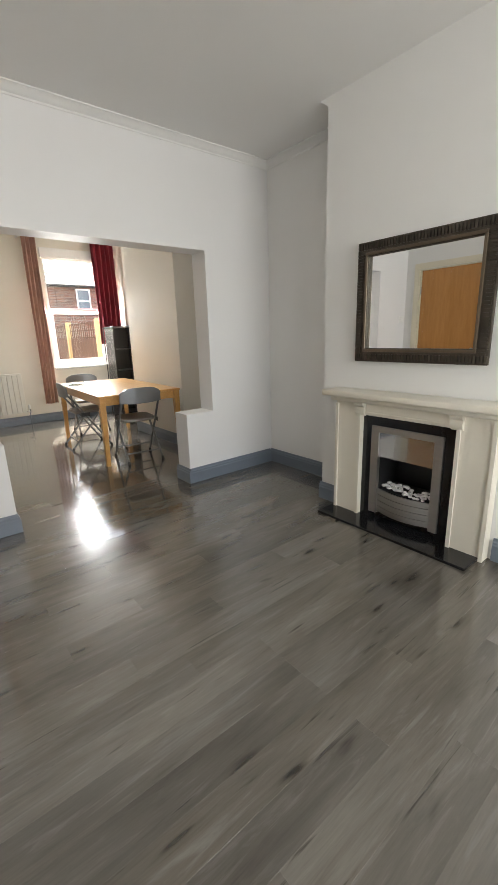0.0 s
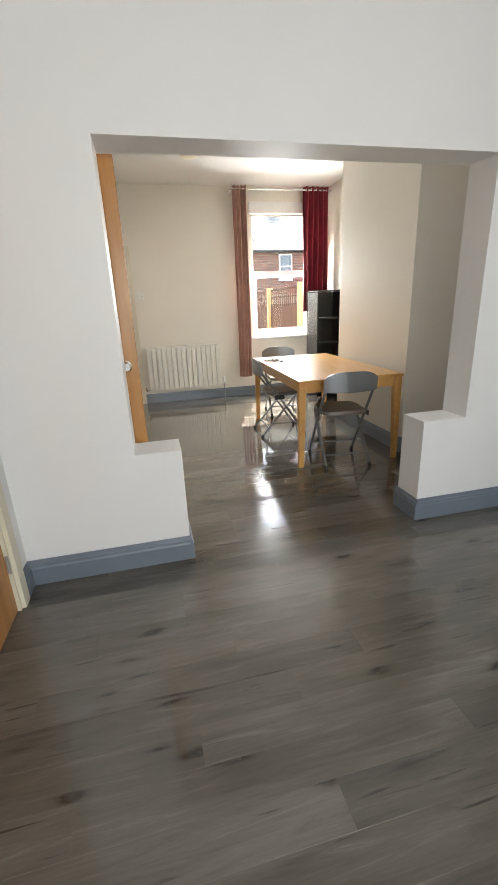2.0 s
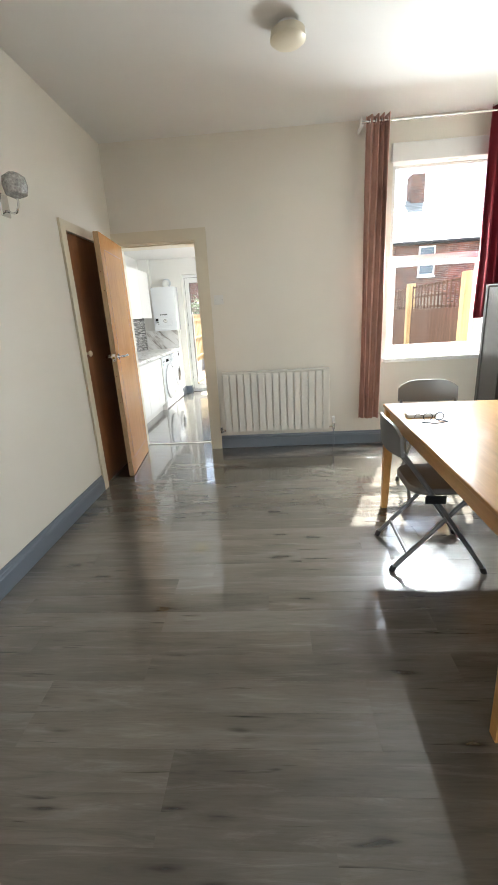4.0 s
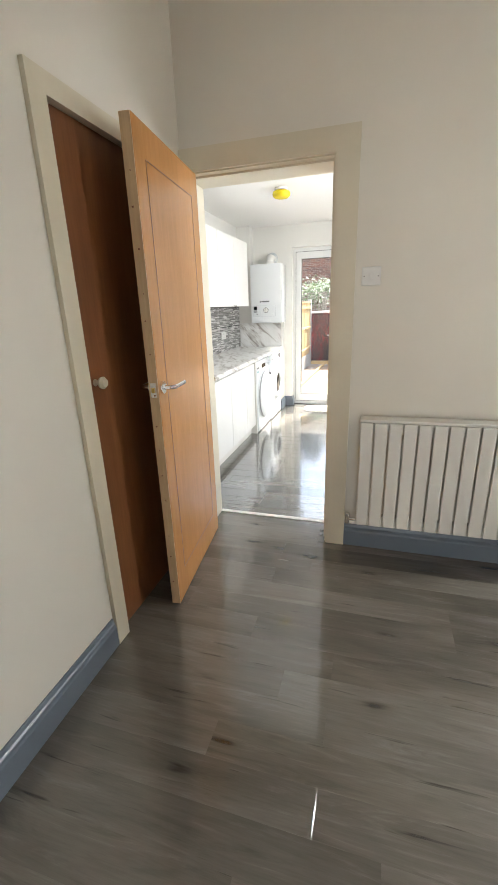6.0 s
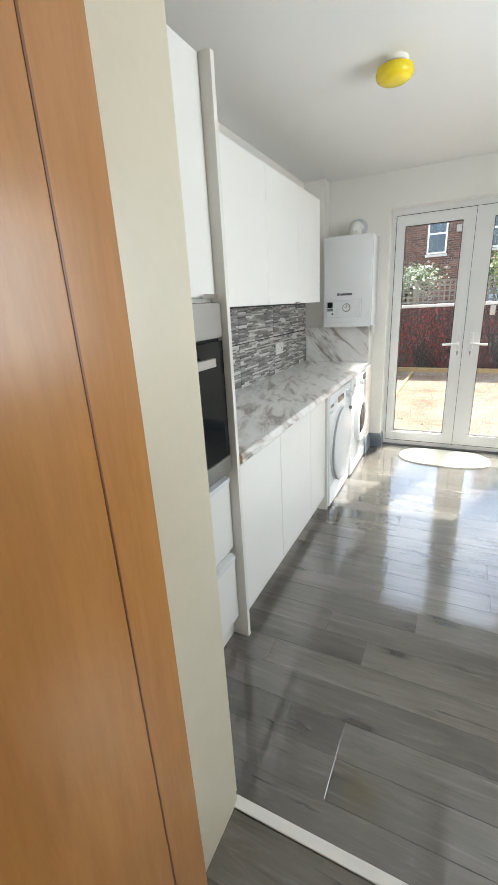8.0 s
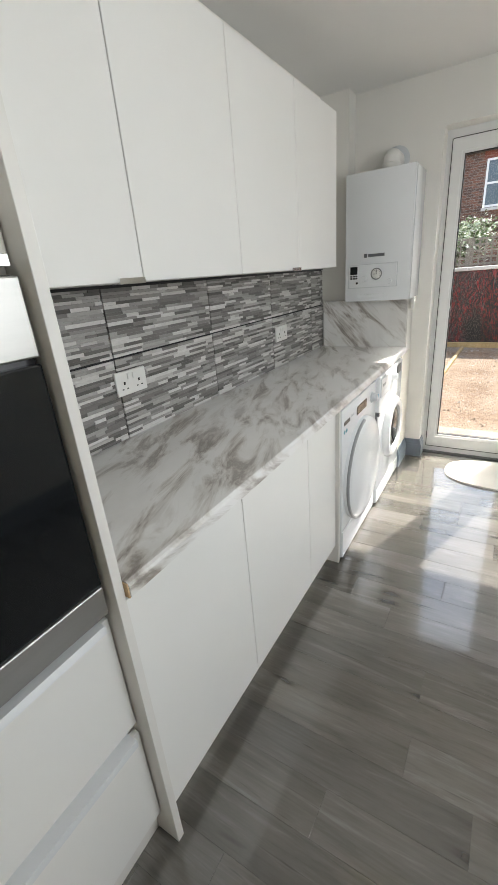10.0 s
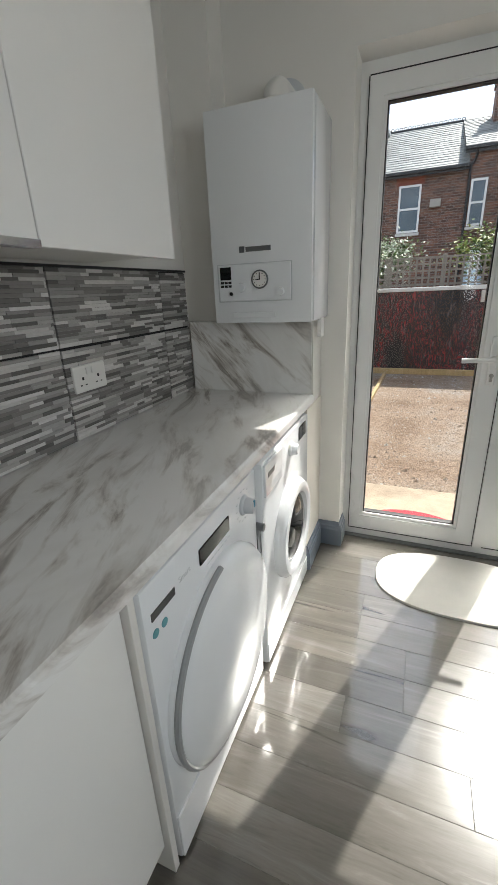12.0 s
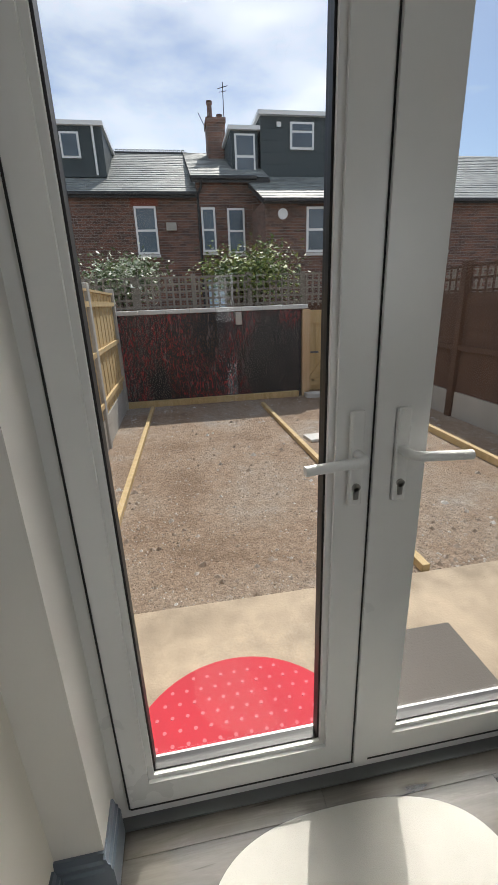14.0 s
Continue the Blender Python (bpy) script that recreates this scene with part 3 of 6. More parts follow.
part("door_frame", boxes((-0.90, -0.75, 6.426, 6.445, 0, 2.02), (-0.90, -0.75, 7.18, 7.199, 0, 2.02), (-0.90, -0.75, 6.445, 7.18, 2.005, 2.0199),
     (-0.7499, -0.732, 6.355, 6.430, 0, 2.065), (-0.7499, -0.732, 7.195, 7.27, 0, 2.065), (-0.7499, -0.732, 6.430, 7.195, 2.0, 2.065)), CREAM_PAINT, d3)
bm = bmesh.new()
lathe(bm, [(0.014, 0), (0.009, 0.004), (0.009, 0.018), (0.021, 0.026), (0.024, 0.036), (0.016, 0.046)], Matrix.Translation((-0.768, 6.50, 1.12)) @ Matrix.Rotation(radians(90), 4, "Y"), 24)
part("knob", bm, CREAM_PAINT, d3, "turned cream knob", True)

# kitchen door, open against the cupboard
d4 = thing("door_4", "open orange veneer panel door with a chrome lever", "door", (0, 0, 0), kind="structure")
bm = rbox(-0.042, 0, -0.735, 0, 0.006, 2.022, 0.002)
part("door_leaf", bm, DOOR_OAK, d4)
part("lipping", boxes((-0.041, -0.001, -0.739, -0.7345, 0.008, 2.020)), DOOR_EDGE, d4, "bare pine edge with old screw holes")
bm = bmesh.new()
for y0, y1, z0, z1 in ((-0.640, -0.636, 0.15, 1.905), (-0.104, -0.100, 0.15, 1.905), (-0.636, -0.104, 0.15, 0.154), (-0.636, -0.104, 1.901, 1.905)):
    box(bm, -0.001, 0.0008, y0, y1, z0, z1)
part("panel_groove", bm, DOOR_BROWN, d4, "thin dark groove round the centre panel")
part("latch_plate", boxes((-0.033, -0.009, -0.7405, -0.7385, 1.035, 1.095)), CHROME, d4)
part("latch_bolt", boxes((-0.027, -0.015, -0.748, -0.7402, 1.055, 1.075)), BRASS, d4)
lever(d4, 0.0, -0.697, 1.070, (1, 0), (0, 1))
lever(d4, -0.042, -0.697, 1.070, (-1, 0), (0, 1))
rs = random.Random(4)
for k in range(14):
    z = 0.15 + k * 0.13 + rs.uniform(-0.03, 0.03)
    bm = bmesh.new()
    yy = -0.7393
    cyl(bm, (-0.021 + rs.uniform(-0.008, 0.008), yy, z), (-0.021, yy - 0.0006, z), 0.0032, n=8)
    part("screw_hole", bm, DOOR_BROWN, d4)
d4.matrix_basis = pose(-0.663, 7.383, 0, 0, 0, 6.2)
f4 = thing("door_frame", "cream gloss painted door frame with worn edges", "door frame", (-0.33, 7.5, 0), kind="structure")
part("lining", boxes((-0.752, -0.733, DB, KB, 0, 2.05), (0.028, 0.055, DB, KB, 0, 2.05), (-0.733, 0.028, DB, KB, 2.027, 2.05), (-0.733, -0.724, 7.44, KB - 0.01, 0, 2.017), (0.018, 0.028, 7.44, KB - 0.01, 0, 2.017), (-0.733, 0.028, 7.44, KB - 0.01, 2.0172, 2.0268)), CREAM_PAINT, f4)
part("architrave", boxes((-0.749, -0.739, DB - 0.02, DB, 0, 2.135), (0.036, 0.142, DB - 0.02, DB, 0, 2.135), (-0.739, 0.036, DB - 0.02, DB, 2.033, 2.135)), CREAM_PAINT, f4)
part("architrave", boxes((-0.81, -0.739, KB, KB + 0.016, 0, 2.10), (0.036, 0.106, KB, KB + 0.016, 0, 2.10), (-0.739, 0.036, KB, KB + 0.016, 2.033, 2.10)), CREAM_PAINT, f4)
structure("threshold_strip", rbox(-0.732, 0.027, 7.607, 7.640, 0.0, 0.006, 0.002), WHITE_PLASTIC, "white metal threshold strip across the doorway", "threshold")


# ---- garden doors ----
fd = thing("french_doors", "closed white upvc french doors to the garden", "door", (-0.18, 11.06, 0), kind="structure")
part("outer_frame", boxes((-0.90, -0.822, 11.03, 11.10, 0.0, 2.14), (0.462, 0.54, 11.03, 11.10, 0.0, 2.14), (-0.822, 0.462, 11.03, 11.10, 2.055, 2.14), (-0.822, 0.462, 11.03, 11.10, 0.0, 0.045)), UPVC, fd)


def garden_leaf(x0, x1, inner, side):
    """One leaf: x0 to x1, the hinge stile outside; side is the step towards the meeting stile."""
    a, b = (x0 + 0.057, x1 - inner) if side > 0 else (x0 + inner, x1 - 0.057)
    leaf = part("door_leaf", boxes((x0, a, 11.022, 11.095, 0.048, 2.052), (b, x1, 11.022, 11.095, 0.048, 2.052), (a, b, 11.022, 11.095, 0.048, 0.128), (a, b, 11.022, 11.095, 1.982, 2.052)), UPVC, fd)
    bd = bmesh.new()
    for r in ((a, a + 0.014, 11.032, 11.06, 0.128, 1.982), (b - 0.014, b, 11.032, 11.06, 0.128, 1.982), (a + 0.014, b - 0.014, 11.032, 11.06, 0.128, 0.142), (a + 0.014, b - 0.014, 11.032, 11.06, 1.968, 1.982)):
        box(bd, *r)
    part("glazing_bead", bd, UPVC, leaf)
    gk = bmesh.new()
    for r in ((a + 0.014, a + 0.019, 11.042, 11.075, 0.142, 1.968), (b - 0.019, b - 0.014, 11.042, 11.075, 0.142, 1.968), (a + 0.019, b - 0.019, 11.042, 11.075, 0.142, 0.147), (a + 0.019, b - 0.019, 11.042, 11.075, 1.963, 1.968)):
        box(gk, *r)
    part("gasket", gk, RUBBER, leaf)
    part("pane", boxes((a + 0.016, b - 0.016, 11.058, 11.064, 0.144, 1.966)), GLASS, leaf).visible_shadow = False
    hx = (b + x1) / 2 if side > 0 else (a + x0) / 2
    part("handle_plate", rbox(hx - 0.016, hx + 0.016, 11.008, 11.022, 0.865, 1.075, 0.006), UPVC, leaf, "white lock plate")
    hb = bmesh.new()
    tube(hb, ((hx, 11.012, 0.984), (hx, 10.965, 0.984), (hx - side * 0.125, 10.962, 0.978)), 0.0105, 12)
    part("handle", hb, UPVC, leaf, "white lever handle", True)
    kb = bmesh.new()
    cyl(kb, (hx, 11.009, 0.910), (hx, 11.004, 0.910), 0.009, n=16)
    box(kb, hx - 0.005, hx + 0.005, 11.004, 11.009, 0.883, 0.910)
    part("lock_cylinder", kb, STEEL, leaf, "keyhole of a euro lock", True)
    return leaf


garden_leaf(-0.822, -0.210, 0.082, 1)
garden_leaf(-0.206, 0.462, 0.109, -1)
part("meeting_stile", boxes((-0.212, -0.172, 11.012, 11.0215, 0.05, 2.05)), UPVC, fd)
# dark strips draw the shaded gaps round the flush leaves
for x0, x1, z0, z1 in ((-0.824, -0.820, 0.05, 2.05), (0.460, 0.464, 0.05, 2.05), (-0.820, 0.460, 0.046, 0.050), (-0.820, 0.460, 2.050, 2.054), (-0.2155, -0.2125, 0.05, 2.05)):
    part("gap_line", boxes((x0, x1, 11.0195, 11.0215, z0, z1)), RUBBER, fd, "thin dark strip drawn for the shaded gap round a leaf")
part("threshold", boxes((-0.855, 0.495, 11.0, 11.03, 0.001, 0.007)), GREY_STEEL, fd, "dark metal threshold")
fd.location.y += 0.03

# ---- kitchen units ----
CT = 0.856
structure("splash_trim", boxes((-1.569, -1.555, 8.23, 10.78, 1.384, 1.392)), BLACK, "black metal tile trim", "trim")


def slab_door(parent, x, y0, y1, z0, z1, handle=None):
    dr = part("door", rbox(x - 0.018, x, y0 + 0.0015, y1 - 0.0015, z0, z1, 0.0015, 1), CAB, parent)
    if handle == "bottom":
        hb = boxes((x - 0.016, x + 0.016, y1 - 0.10, y1 - 0.012, z0 - 0.004, z0 - 0.001), (x + 0.012, x + 0.016, y1 - 0.10, y1 - 0.012, z0 - 0.001, z0 + 0.010))
        part("handle", hb, CHROME, dr, "small chrome edge pull")
    if handle == "top":
        hb = boxes((x - 0.018, x + 0.014, y0 + 0.02, y1 - 0.02, z1 + 0.001, z1 + 0.004), (x + 0.011, x + 0.014, y0 + 0.02, y1 - 0.02, z1 - 0.016, z1 + 0.001))
        part("handle", hb, APPL, dr, "long white edge pull")
    return dr


base_rows = ((8.212, 8.688), (8.688, 9.162), (9.162, 9.470))
for y0, y1 in base_rows:
    c = thing("base_cabinet", "white handleless base cabinet under the worktop", "cabinet", (-1.28, (y0 + y1) / 2, 0), "base cabinets")
    part("body", boxes((-1.56, -1.011, y0 + 0.001, y1 - 0.001, 0.10, CT - 0.042)), CAB_EDGE, c)
    slab_door(c, -0.99, y0, y1, 0.105, CT - 0.062)
    part("grip_rail", boxes((-1.03, -1.0105, y0 + 0.001, y1 - 0.001, CT - 0.060, CT - 0.043)), CAB_EDGE, c)
    part("plinth", boxes((-1.06, -1.045, y0 + 0.001, y1 - 0.001, 0.0, 0.099)), CAB_EDGE, c)
e1 = solid("end_panel", rbox(-1.56, -0.975, 9.472, 9.490, 0.0, CT - 0.042, 0.001, 1), CAB_EDGE, "white end panel between cabinets and dryer", "panel")
for y0, y1, h in ((8.215, 8.703, "bottom"), (8.703, 9.204, None), (9.204, 9.698, "bottom"), (9.698, 10.19, None)):
    c = thing("wall_cabinet", "white flat-fronted wall cabinet above the tiles", "cabinet", (-1.42, (y0 + y1) / 2, 1.395), "wall cabinets")
    part("body", boxes((-1.568, -1.266, y0 + 0.001, y1 - 0.001, 1.402, 2.088)), CAB_EDGE, c)
    slab_door(c, -1.245, y0, y1, 1.392, 2.09, h)
# worktop with its raised boxing at the end
wt = thing("worktop", "white marble-effect laminate worktop with grey veins", "worktop", (-1.26, 9.5, CT - 0.04))
bm = bmesh.new()
prof = [(-1.5695, CT - 0.040), (-0.966, CT - 0.040), (-0.960, CT - 0.034), (-0.960, CT - 0.010), (-0.963, CT - 0.004), (-0.969, CT), (-1.5695, CT)]
ra = [bm.verts.new((x, 8.236, z)) for x, z in prof]
rb = [bm.verts.new((x, 10.772, z)) for x, z in prof]
for i in range(len(prof)):
    j = (i + 1) % len(prof)
    bm.faces.new((ra[i], ra[j], rb[j], rb[i]))
bm.faces.new(ra[::-1])
bm.faces.new(rb)
part("top", bm, MARBLE, wt)
part("raw_edge", boxes((-0.995, -0.962, 8.2325, 8.2355, CT - 0.036, CT - 0.003)), DOOR_EDGE, wt, "bare chipboard edge")
part("pipe_boxing", rbox(-1.552, -0.972, 10.772, 10.926, 0.817, 1.1715, 0.002, 1), MARBLE, wt, "marble-effect boxing under the boiler")
part("boxing_trim", boxes((-0.9715, -0.966, 10.774, 10.926, 0.817, 1.170)), CAB_EDGE, wt)

# tall oven housing
to = thing("oven_housing", "tall white oven housing with drawers below", "cabinet", (-1.28, 7.93, 0))
part("body", boxes((-1.56, -1.033, 7.655, 8.210, 0.10, 2.088)), CAB_EDGE, to)
part("side_panel", rbox(-1.56, -0.972, 8.2105, 8.2315, 0.0, 2.09, 0.001, 1), CAB_EDGE, to)
slab_door(to, -1.012, 7.655, 8.209, 1.425, 2.088, "bottom")
dr1 = slab_door(to, -1.012, 7.655, 8.209, 0.455, 0.770, "top")
dr2 = slab_door(to, -1.012, 7.655, 8.209, 0.105, 0.425, "top")
part("plinth", boxes((-1.06, -1.045, 7.655, 8.21, 0.0, 0.099)), CAB_EDGE, to)
ov = thing("oven", "built-in black glass oven with a steel bar handle", "oven", (-1.0, 7.93, 0.80))
part("body", boxes((-1.0325, -1.014, 7.66, 8.206, 0.795, 1.41)), BLACK, ov)
part("door_glass", rbox(-1.014, -0.994, 7.662, 8.203, 0.865, 1.285, 0.003), BLACK_GLASS, ov)
part("control_panel", rbox(-1.014, -0.992, 7.662, 8.203, 1.295, 1.408, 0.003), STEEL, ov)
part("lower_trim", rbox(-1.014, -0.993, 7.662, 8.203, 0.797, 0.862, 0.003), STEEL, ov)
bm = boxes((-0.972, -0.954, 7.72, 8.085, 1.212, 1.240))
bevel(bm, 0.003)
box(bm, -0.994, -0.972, 7.75, 7.77, 1.219, 1.233)
box(bm, -0.994, -0.972, 8.035, 8.055, 1.219, 1.233)
part("handle", bm, STEEL, ov, "flat steel bar handle")


# ---- splashback of split-stone tiles ----
STONE = island_material("split_stone_mosaic", [(0, (0.115, 0.108, 0.102)), (0.35, (0.24, 0.228, 0.216)), (0.62, (0.42, 0.405, 0.39)), (0.85, (0.66, 0.645, 0.625)), (1, (0.74, 0.725, 0.71))], 0.42, 0.35)
GROUT = plain("black_grout", (0.018, 0.018, 0.019), 0.7)
splash = structure("wall_tiling", boxes((-1.5699, -1.563, 8.236, 10.772, CT + 0.001, 1.384)), GROUT, "grey split-stone mosaic tiled splashback", "tiling")
tile_edges = (8.236, 8.811, 9.400, 9.990, 10.566, 10.772)
for zi, (z0, z1) in enumerate(((CT + 0.003, 1.150), (1.156, 1.383))):
    for k, (ya, yb) in enumerate(zip(tile_edges, tile_edges[1:])):
        rt = random.Random(11 * k + zi)
        bm = bmesh.new()
        za = z0
        while za < z1 - 0.004:
            h = min(rt.choice((0.009, 0.010, 0.012)), z1 - za)
            y = ya + 0.003
            while y < yb - 0.004:
                w = min(rt.uniform(0.035, 0.15), yb - 0.003 - y)
                d = rt.uniform(0.001, 0.006)
                box(bm, -1.564, -1.5575 + d * 0.6, y, y + w - 0.0006, za, za + h - 0.0006)
                y += w
            za += h
        part("tile", bm, STONE, splash)


def socket(name, y, z):
    s = thing(name, "white double wall socket on the tiles", "socket", (-1.555, y, z), "kitchen sockets")
    part("plate", rbox(-1.556, -1.546, y - 0.073, y + 0.073, z - 0.043, z + 0.043, 0.004), WHITE_PLASTIC, s)
    for dy in (-0.035, 0.035):
        part("switch", rbox(-1.546, -1.541, y + dy * 0.35 - 0.007, y + dy * 0.35 + 0.007, z + 0.012, z + 0.034, 0.001, 1), WHITE_PLASTIC, s)
        part("pin_hole", boxes((-1.5462, -1.5455, y + dy - 0.004, y + dy + 0.004, z - 0.004, z + 0.006)), BLACK, s)
        for q in (-0.011, 0.011):
            part("pin_hole", boxes((-1.5462, -1.5455, y + dy + q - 0.004, y + dy + q + 0.004, z - 0.022, z - 0.018)), BLACK, s)


socket("socket", 8.865, 1.062)
socket("socket", 10.085, 1.052)

# ---- boiler ----
bo = thing("boiler", "white wall-hung gas boiler with a small control panel", "boiler", (-1.18, 10.77, 1.184))
part("casing", rbox(-1.352, -0.950, 10.622, 10.925, 1.174, 1.895, 0.006, 2), APPL, bo, "", True)
for y in (10.640, 10.652):
    part("casing_seam", boxes((-0.9502, -0.9485, y, y + 0.002, 1.18, 1.888)), APPL_GREY, bo)
part("bottom_flap", rbox(-1.27, -1.09, 10.614, 10.624, 1.195, 1.215, 0.003), APPL, bo)
cp = part("control_panel", rbox(-1.325, -1.028, 10.6165, 10.6225, 1.258, 1.392, 0.004), APPL, bo)
part("panel_seam", boxes((-1.329, -1.024, 10.6195, 10.6215, 1.2555, 1.2575), (-1.329, -1.024, 10.6195, 10.6215, 1.3925, 1.3945), (-1.329, -1.3255, 10.6195, 10.6215, 1.2575, 1.3925), (-1.0275, -1.024, 10.6195, 10.6215, 1.2575, 1.3925)), APPL_GREY, bo)
part("display", boxes((-1.316, -1.270, 10.6145, 10.6168, 1.338, 1.384)), BLACK_GLASS, cp, "small dark display")
for i in range(2):
    for j in range(3):
        part("button", boxes((-1.316 + j * 0.0165, -1.303 + j * 0.0165, 10.615, 10.6168, 1.310 + i * 0.013, 1.319 + i * 0.013)), BLACK, cp)
bm = bmesh.new()
cyl(bm, (-1.272, 10.616, 1.286), (-1.272, 10.611, 1.286), 0.007, n=12)
part("reset_button", bm, BLACK, cp, "", True)
bm = bmesh.new()
lathe(bm, [(0.034, 0), (0.034, 0.006), (0.030, 0.008), (0.0295, 0.004)], Matrix.Translation((-1.150, 10.6165, 1.335)) @ Matrix.Rotation(radians(90), 4, "X"), 32)
part("gauge_ring", bm, GREY_STEEL, cp, "grey bezel of the pressure gauge", True)
bm = bmesh.new()
cyl(bm, (-1.150, 10.6115, 1.335), (-1.150, 10.610, 1.335), 0.0285, n=32)
part("gauge_face", bm, WHITE_PLASTIC, cp)
bm = boxes((-1.152, -1.148, 10.6085, 10.6095, 1.333, 1.357), (-1.166, -1.148, 10.6085, 10.6095, 1.333, 1.336))
for k in range(12):
    a = 2 * math.pi * k / 12
    box(bm, -1.150 + 0.023 * math.cos(a) - 0.0015, -1.150 + 0.023 * math.cos(a) + 0.0015, 10.6085, 10.6098, 1.335 + 0.023 * math.sin(a) - 0.0015, 1.335 + 0.023 * math.sin(a) + 0.0015)
part("gauge_marks", bm, BLACK, cp)
for x, r in ((-1.228, 0.018), (-1.068, 0.015)):
    bm = bmesh.new()
    cyl(bm, (x, 10.616, 1.308 if x < -1.2 else 1.288), (x, 10.604, 1.308 if x < -1.2 else 1.288), r, r * 0.85, 20)
    part("knob", bm, APPL, cp, "white control knob", True)
part("badge", boxes((-1.232, -1.212, 10.6185, 10.6215, 1.432, 1.454)), GREY_STEEL, bo, "small grey square badge")
part("badge", boxes((-1.206, -1.106, 10.6195, 10.6215, 1.434, 1.451)), GREY_STEEL, bo, "grey maker's name bar")
bm = bmesh.new()
lathe(bm, [(0.055, 0), (0.055, 0.045), (0.050, 0.05)], Matrix.Translation((-1.13, 10.80, 1.895)), 28)
tube(bm, ((-1.13, 10.80, 1.915), (-1.13, 10.80, 1.975), (-1.13, 10.93, 1.975)), 0.048, 24)
part("flue", bm, WHITE_PLASTIC, bo, "white elbow flue into the wall", True)
bm = bmesh.new()
lathe(bm, [(0.075, 0), (0.078, 0.006), (0.06, 0.012)], Matrix.Translation((-1.13, 10.929, 1.975)) @ Matrix.Rotation(radians(90), 4, "X"), 28)
part("flue_collar", bm, APPL_GREY, bo, "grey flue collar", True)
part("fused_spur", rbox(-0.966, -0.948, 10.79, 10.84, 1.10, 1.178, 0.003), WHITE_PLASTIC, bo)

bo.location.x += 0.012


# ---- laundry machines ----
def text(body, size, m, material, parent, name="lettering"):
    cu = bpy.data.curves.new(name, "FONT")
    cu.body, cu.size, cu.extrude = body, size, 0.0004
    tmp = bpy.data.objects.new(name, cu)
    me = bpy.data.meshes.new_from_object(tmp)
    bpy.data.objects.remove(tmp)
    me.transform(m)
    me.materials.append(material)
    ob = new(name, me)
    ob.parent = parent
    if parent.type == "EMPTY":
        ob.location = -parent.location
    return ob


def face_x(y, z, x):
    """Lays lettering upright on a face that looks towards +x."""
    return Matrix.Translation((x, y, z)) @ Matrix(((0, 0, 1), (1, 0, 0), (0, 1, 0))).to_4x4()


def ring_x(bm, prof, x, y, z, sy=1.0, sz=1.0, n=48):
    """A turned shape about an axis along +x."""
    return lathe(bm, prof, Matrix.Translation((x, y, z)) @ Matrix(((0, 0, 1), (1, 0, 0), (0, 1, 0))).to_4x4() @ Matrix.Diagonal((sy, sz, 1, 1)), n)


DF = -0.968
dy = thing("tumble_dryer", "white tumble dryer with a large round door", "dryer", (-1.25, 9.78, 0))
part("casing", rbox(-1.54, DF, 9.496, 10.062, 0.012, 0.806, 0.008), APPL, dy, "", True)
part("lower_panel", rbox(DF - 0.004, DF + 0.004, 9.50, 10.058, 0.016, 0.165, 0.003), APPL, dy)
for y in (9.55, 10.0):
    bm = bmesh.new()
    cyl(bm, (-1.02, y, 0), (-1.02, y, 0.014), 0.02, n=12)
    part("foot", bm, BLACK, dy)
bm = bmesh.new()
ring_x(bm, [(0.275, 0), (0.275, 0.014), (0.262, 0.032), (0.24, 0.040), (0.20, 0.047), (0.10, 0.054), (0.02, 0.056)], DF, 9.787, 0.405, 1.0, 1.0, 64)
dd = part("door", bm, APPL, dy, "", True)
# grey strip: shade on the rim's left side, put into the colour
bm = bmesh.new()
tube(bm, [(DF + 0.022, 9.787 + 0.270 * math.cos(a), 0.405 + 0.270 * math.sin(a)) for a in [radians(95 + 8 * k) for k in range(21)]], 0.008, 8)
part("rim_shade", bm, plain("rim_shade_grey", (0.33, 0.335, 0.34), 0.4), dd, "dark grey strip for the shade along the door rim", True)
pn = part("display_panel", rbox(DF - 0.002, DF + 0.003, 9.705, 9.865, 0.715, 0.758, 0.002), BLACK_GLASS, dy)
bm = bmesh.new()
ring_x(bm, [(0.030, 0), (0.029, 0.006), (0.024, 0.010), (0.021, 0.030), (0.017, 0.034)], DF, 9.965, 0.735)
kn = part("dial", bm, APPL_GREY, dy, "grey programme dial", True)
bm = bmesh.new()
for k in range(14):
    a = 2 * math.pi * k / 14
    box(bm, DF, DF + 0.0012, 9.965 + 0.046 * math.cos(a) - 0.004, 9.965 + 0.046 * math.cos(a) + 0.004, 0.735 + 0.046 * math.sin(a) - 0.0012, 0.735 + 0.046 * math.sin(a) + 0.0012)
part("dial_marks", bm, APPL_GREY, dy)
part("pointer", boxes((DF + 0.030, DF + 0.0352, 9.961, 9.969, 0.736, 0.754)), plain("blue_pointer", (0.03, 0.25, 0.38), 0.4), kn, "blue pointer")
bm = bmesh.new()
for k in range(7):
    box(bm, DF, DF + 0.0012, 9.74 + 0.019 * k, 9.752 + 0.019 * k, 0.695, 0.698)
part("printed_marks", bm, APPL_GREY, dy)
part("badge", boxes((DF, DF + 0.0015, 9.518, 9.600, 0.724, 0.742)), BLACK, dy, "black maker's badge")
text("Smart", 0.02, face_x(9.618, 0.735, DF + 0.0004), APPL_GREY, dy)
for y in (9.525, 9.555):
    bm = bmesh.new()
    cyl(bm, (DF, y, 0.692), (DF + 0.0012, y, 0.692), 0.010, n=16)
    part("sticker", bm, plain("teal_sticker", (0.10, 0.32, 0.36), 0.4), dy, "small teal round sticker")
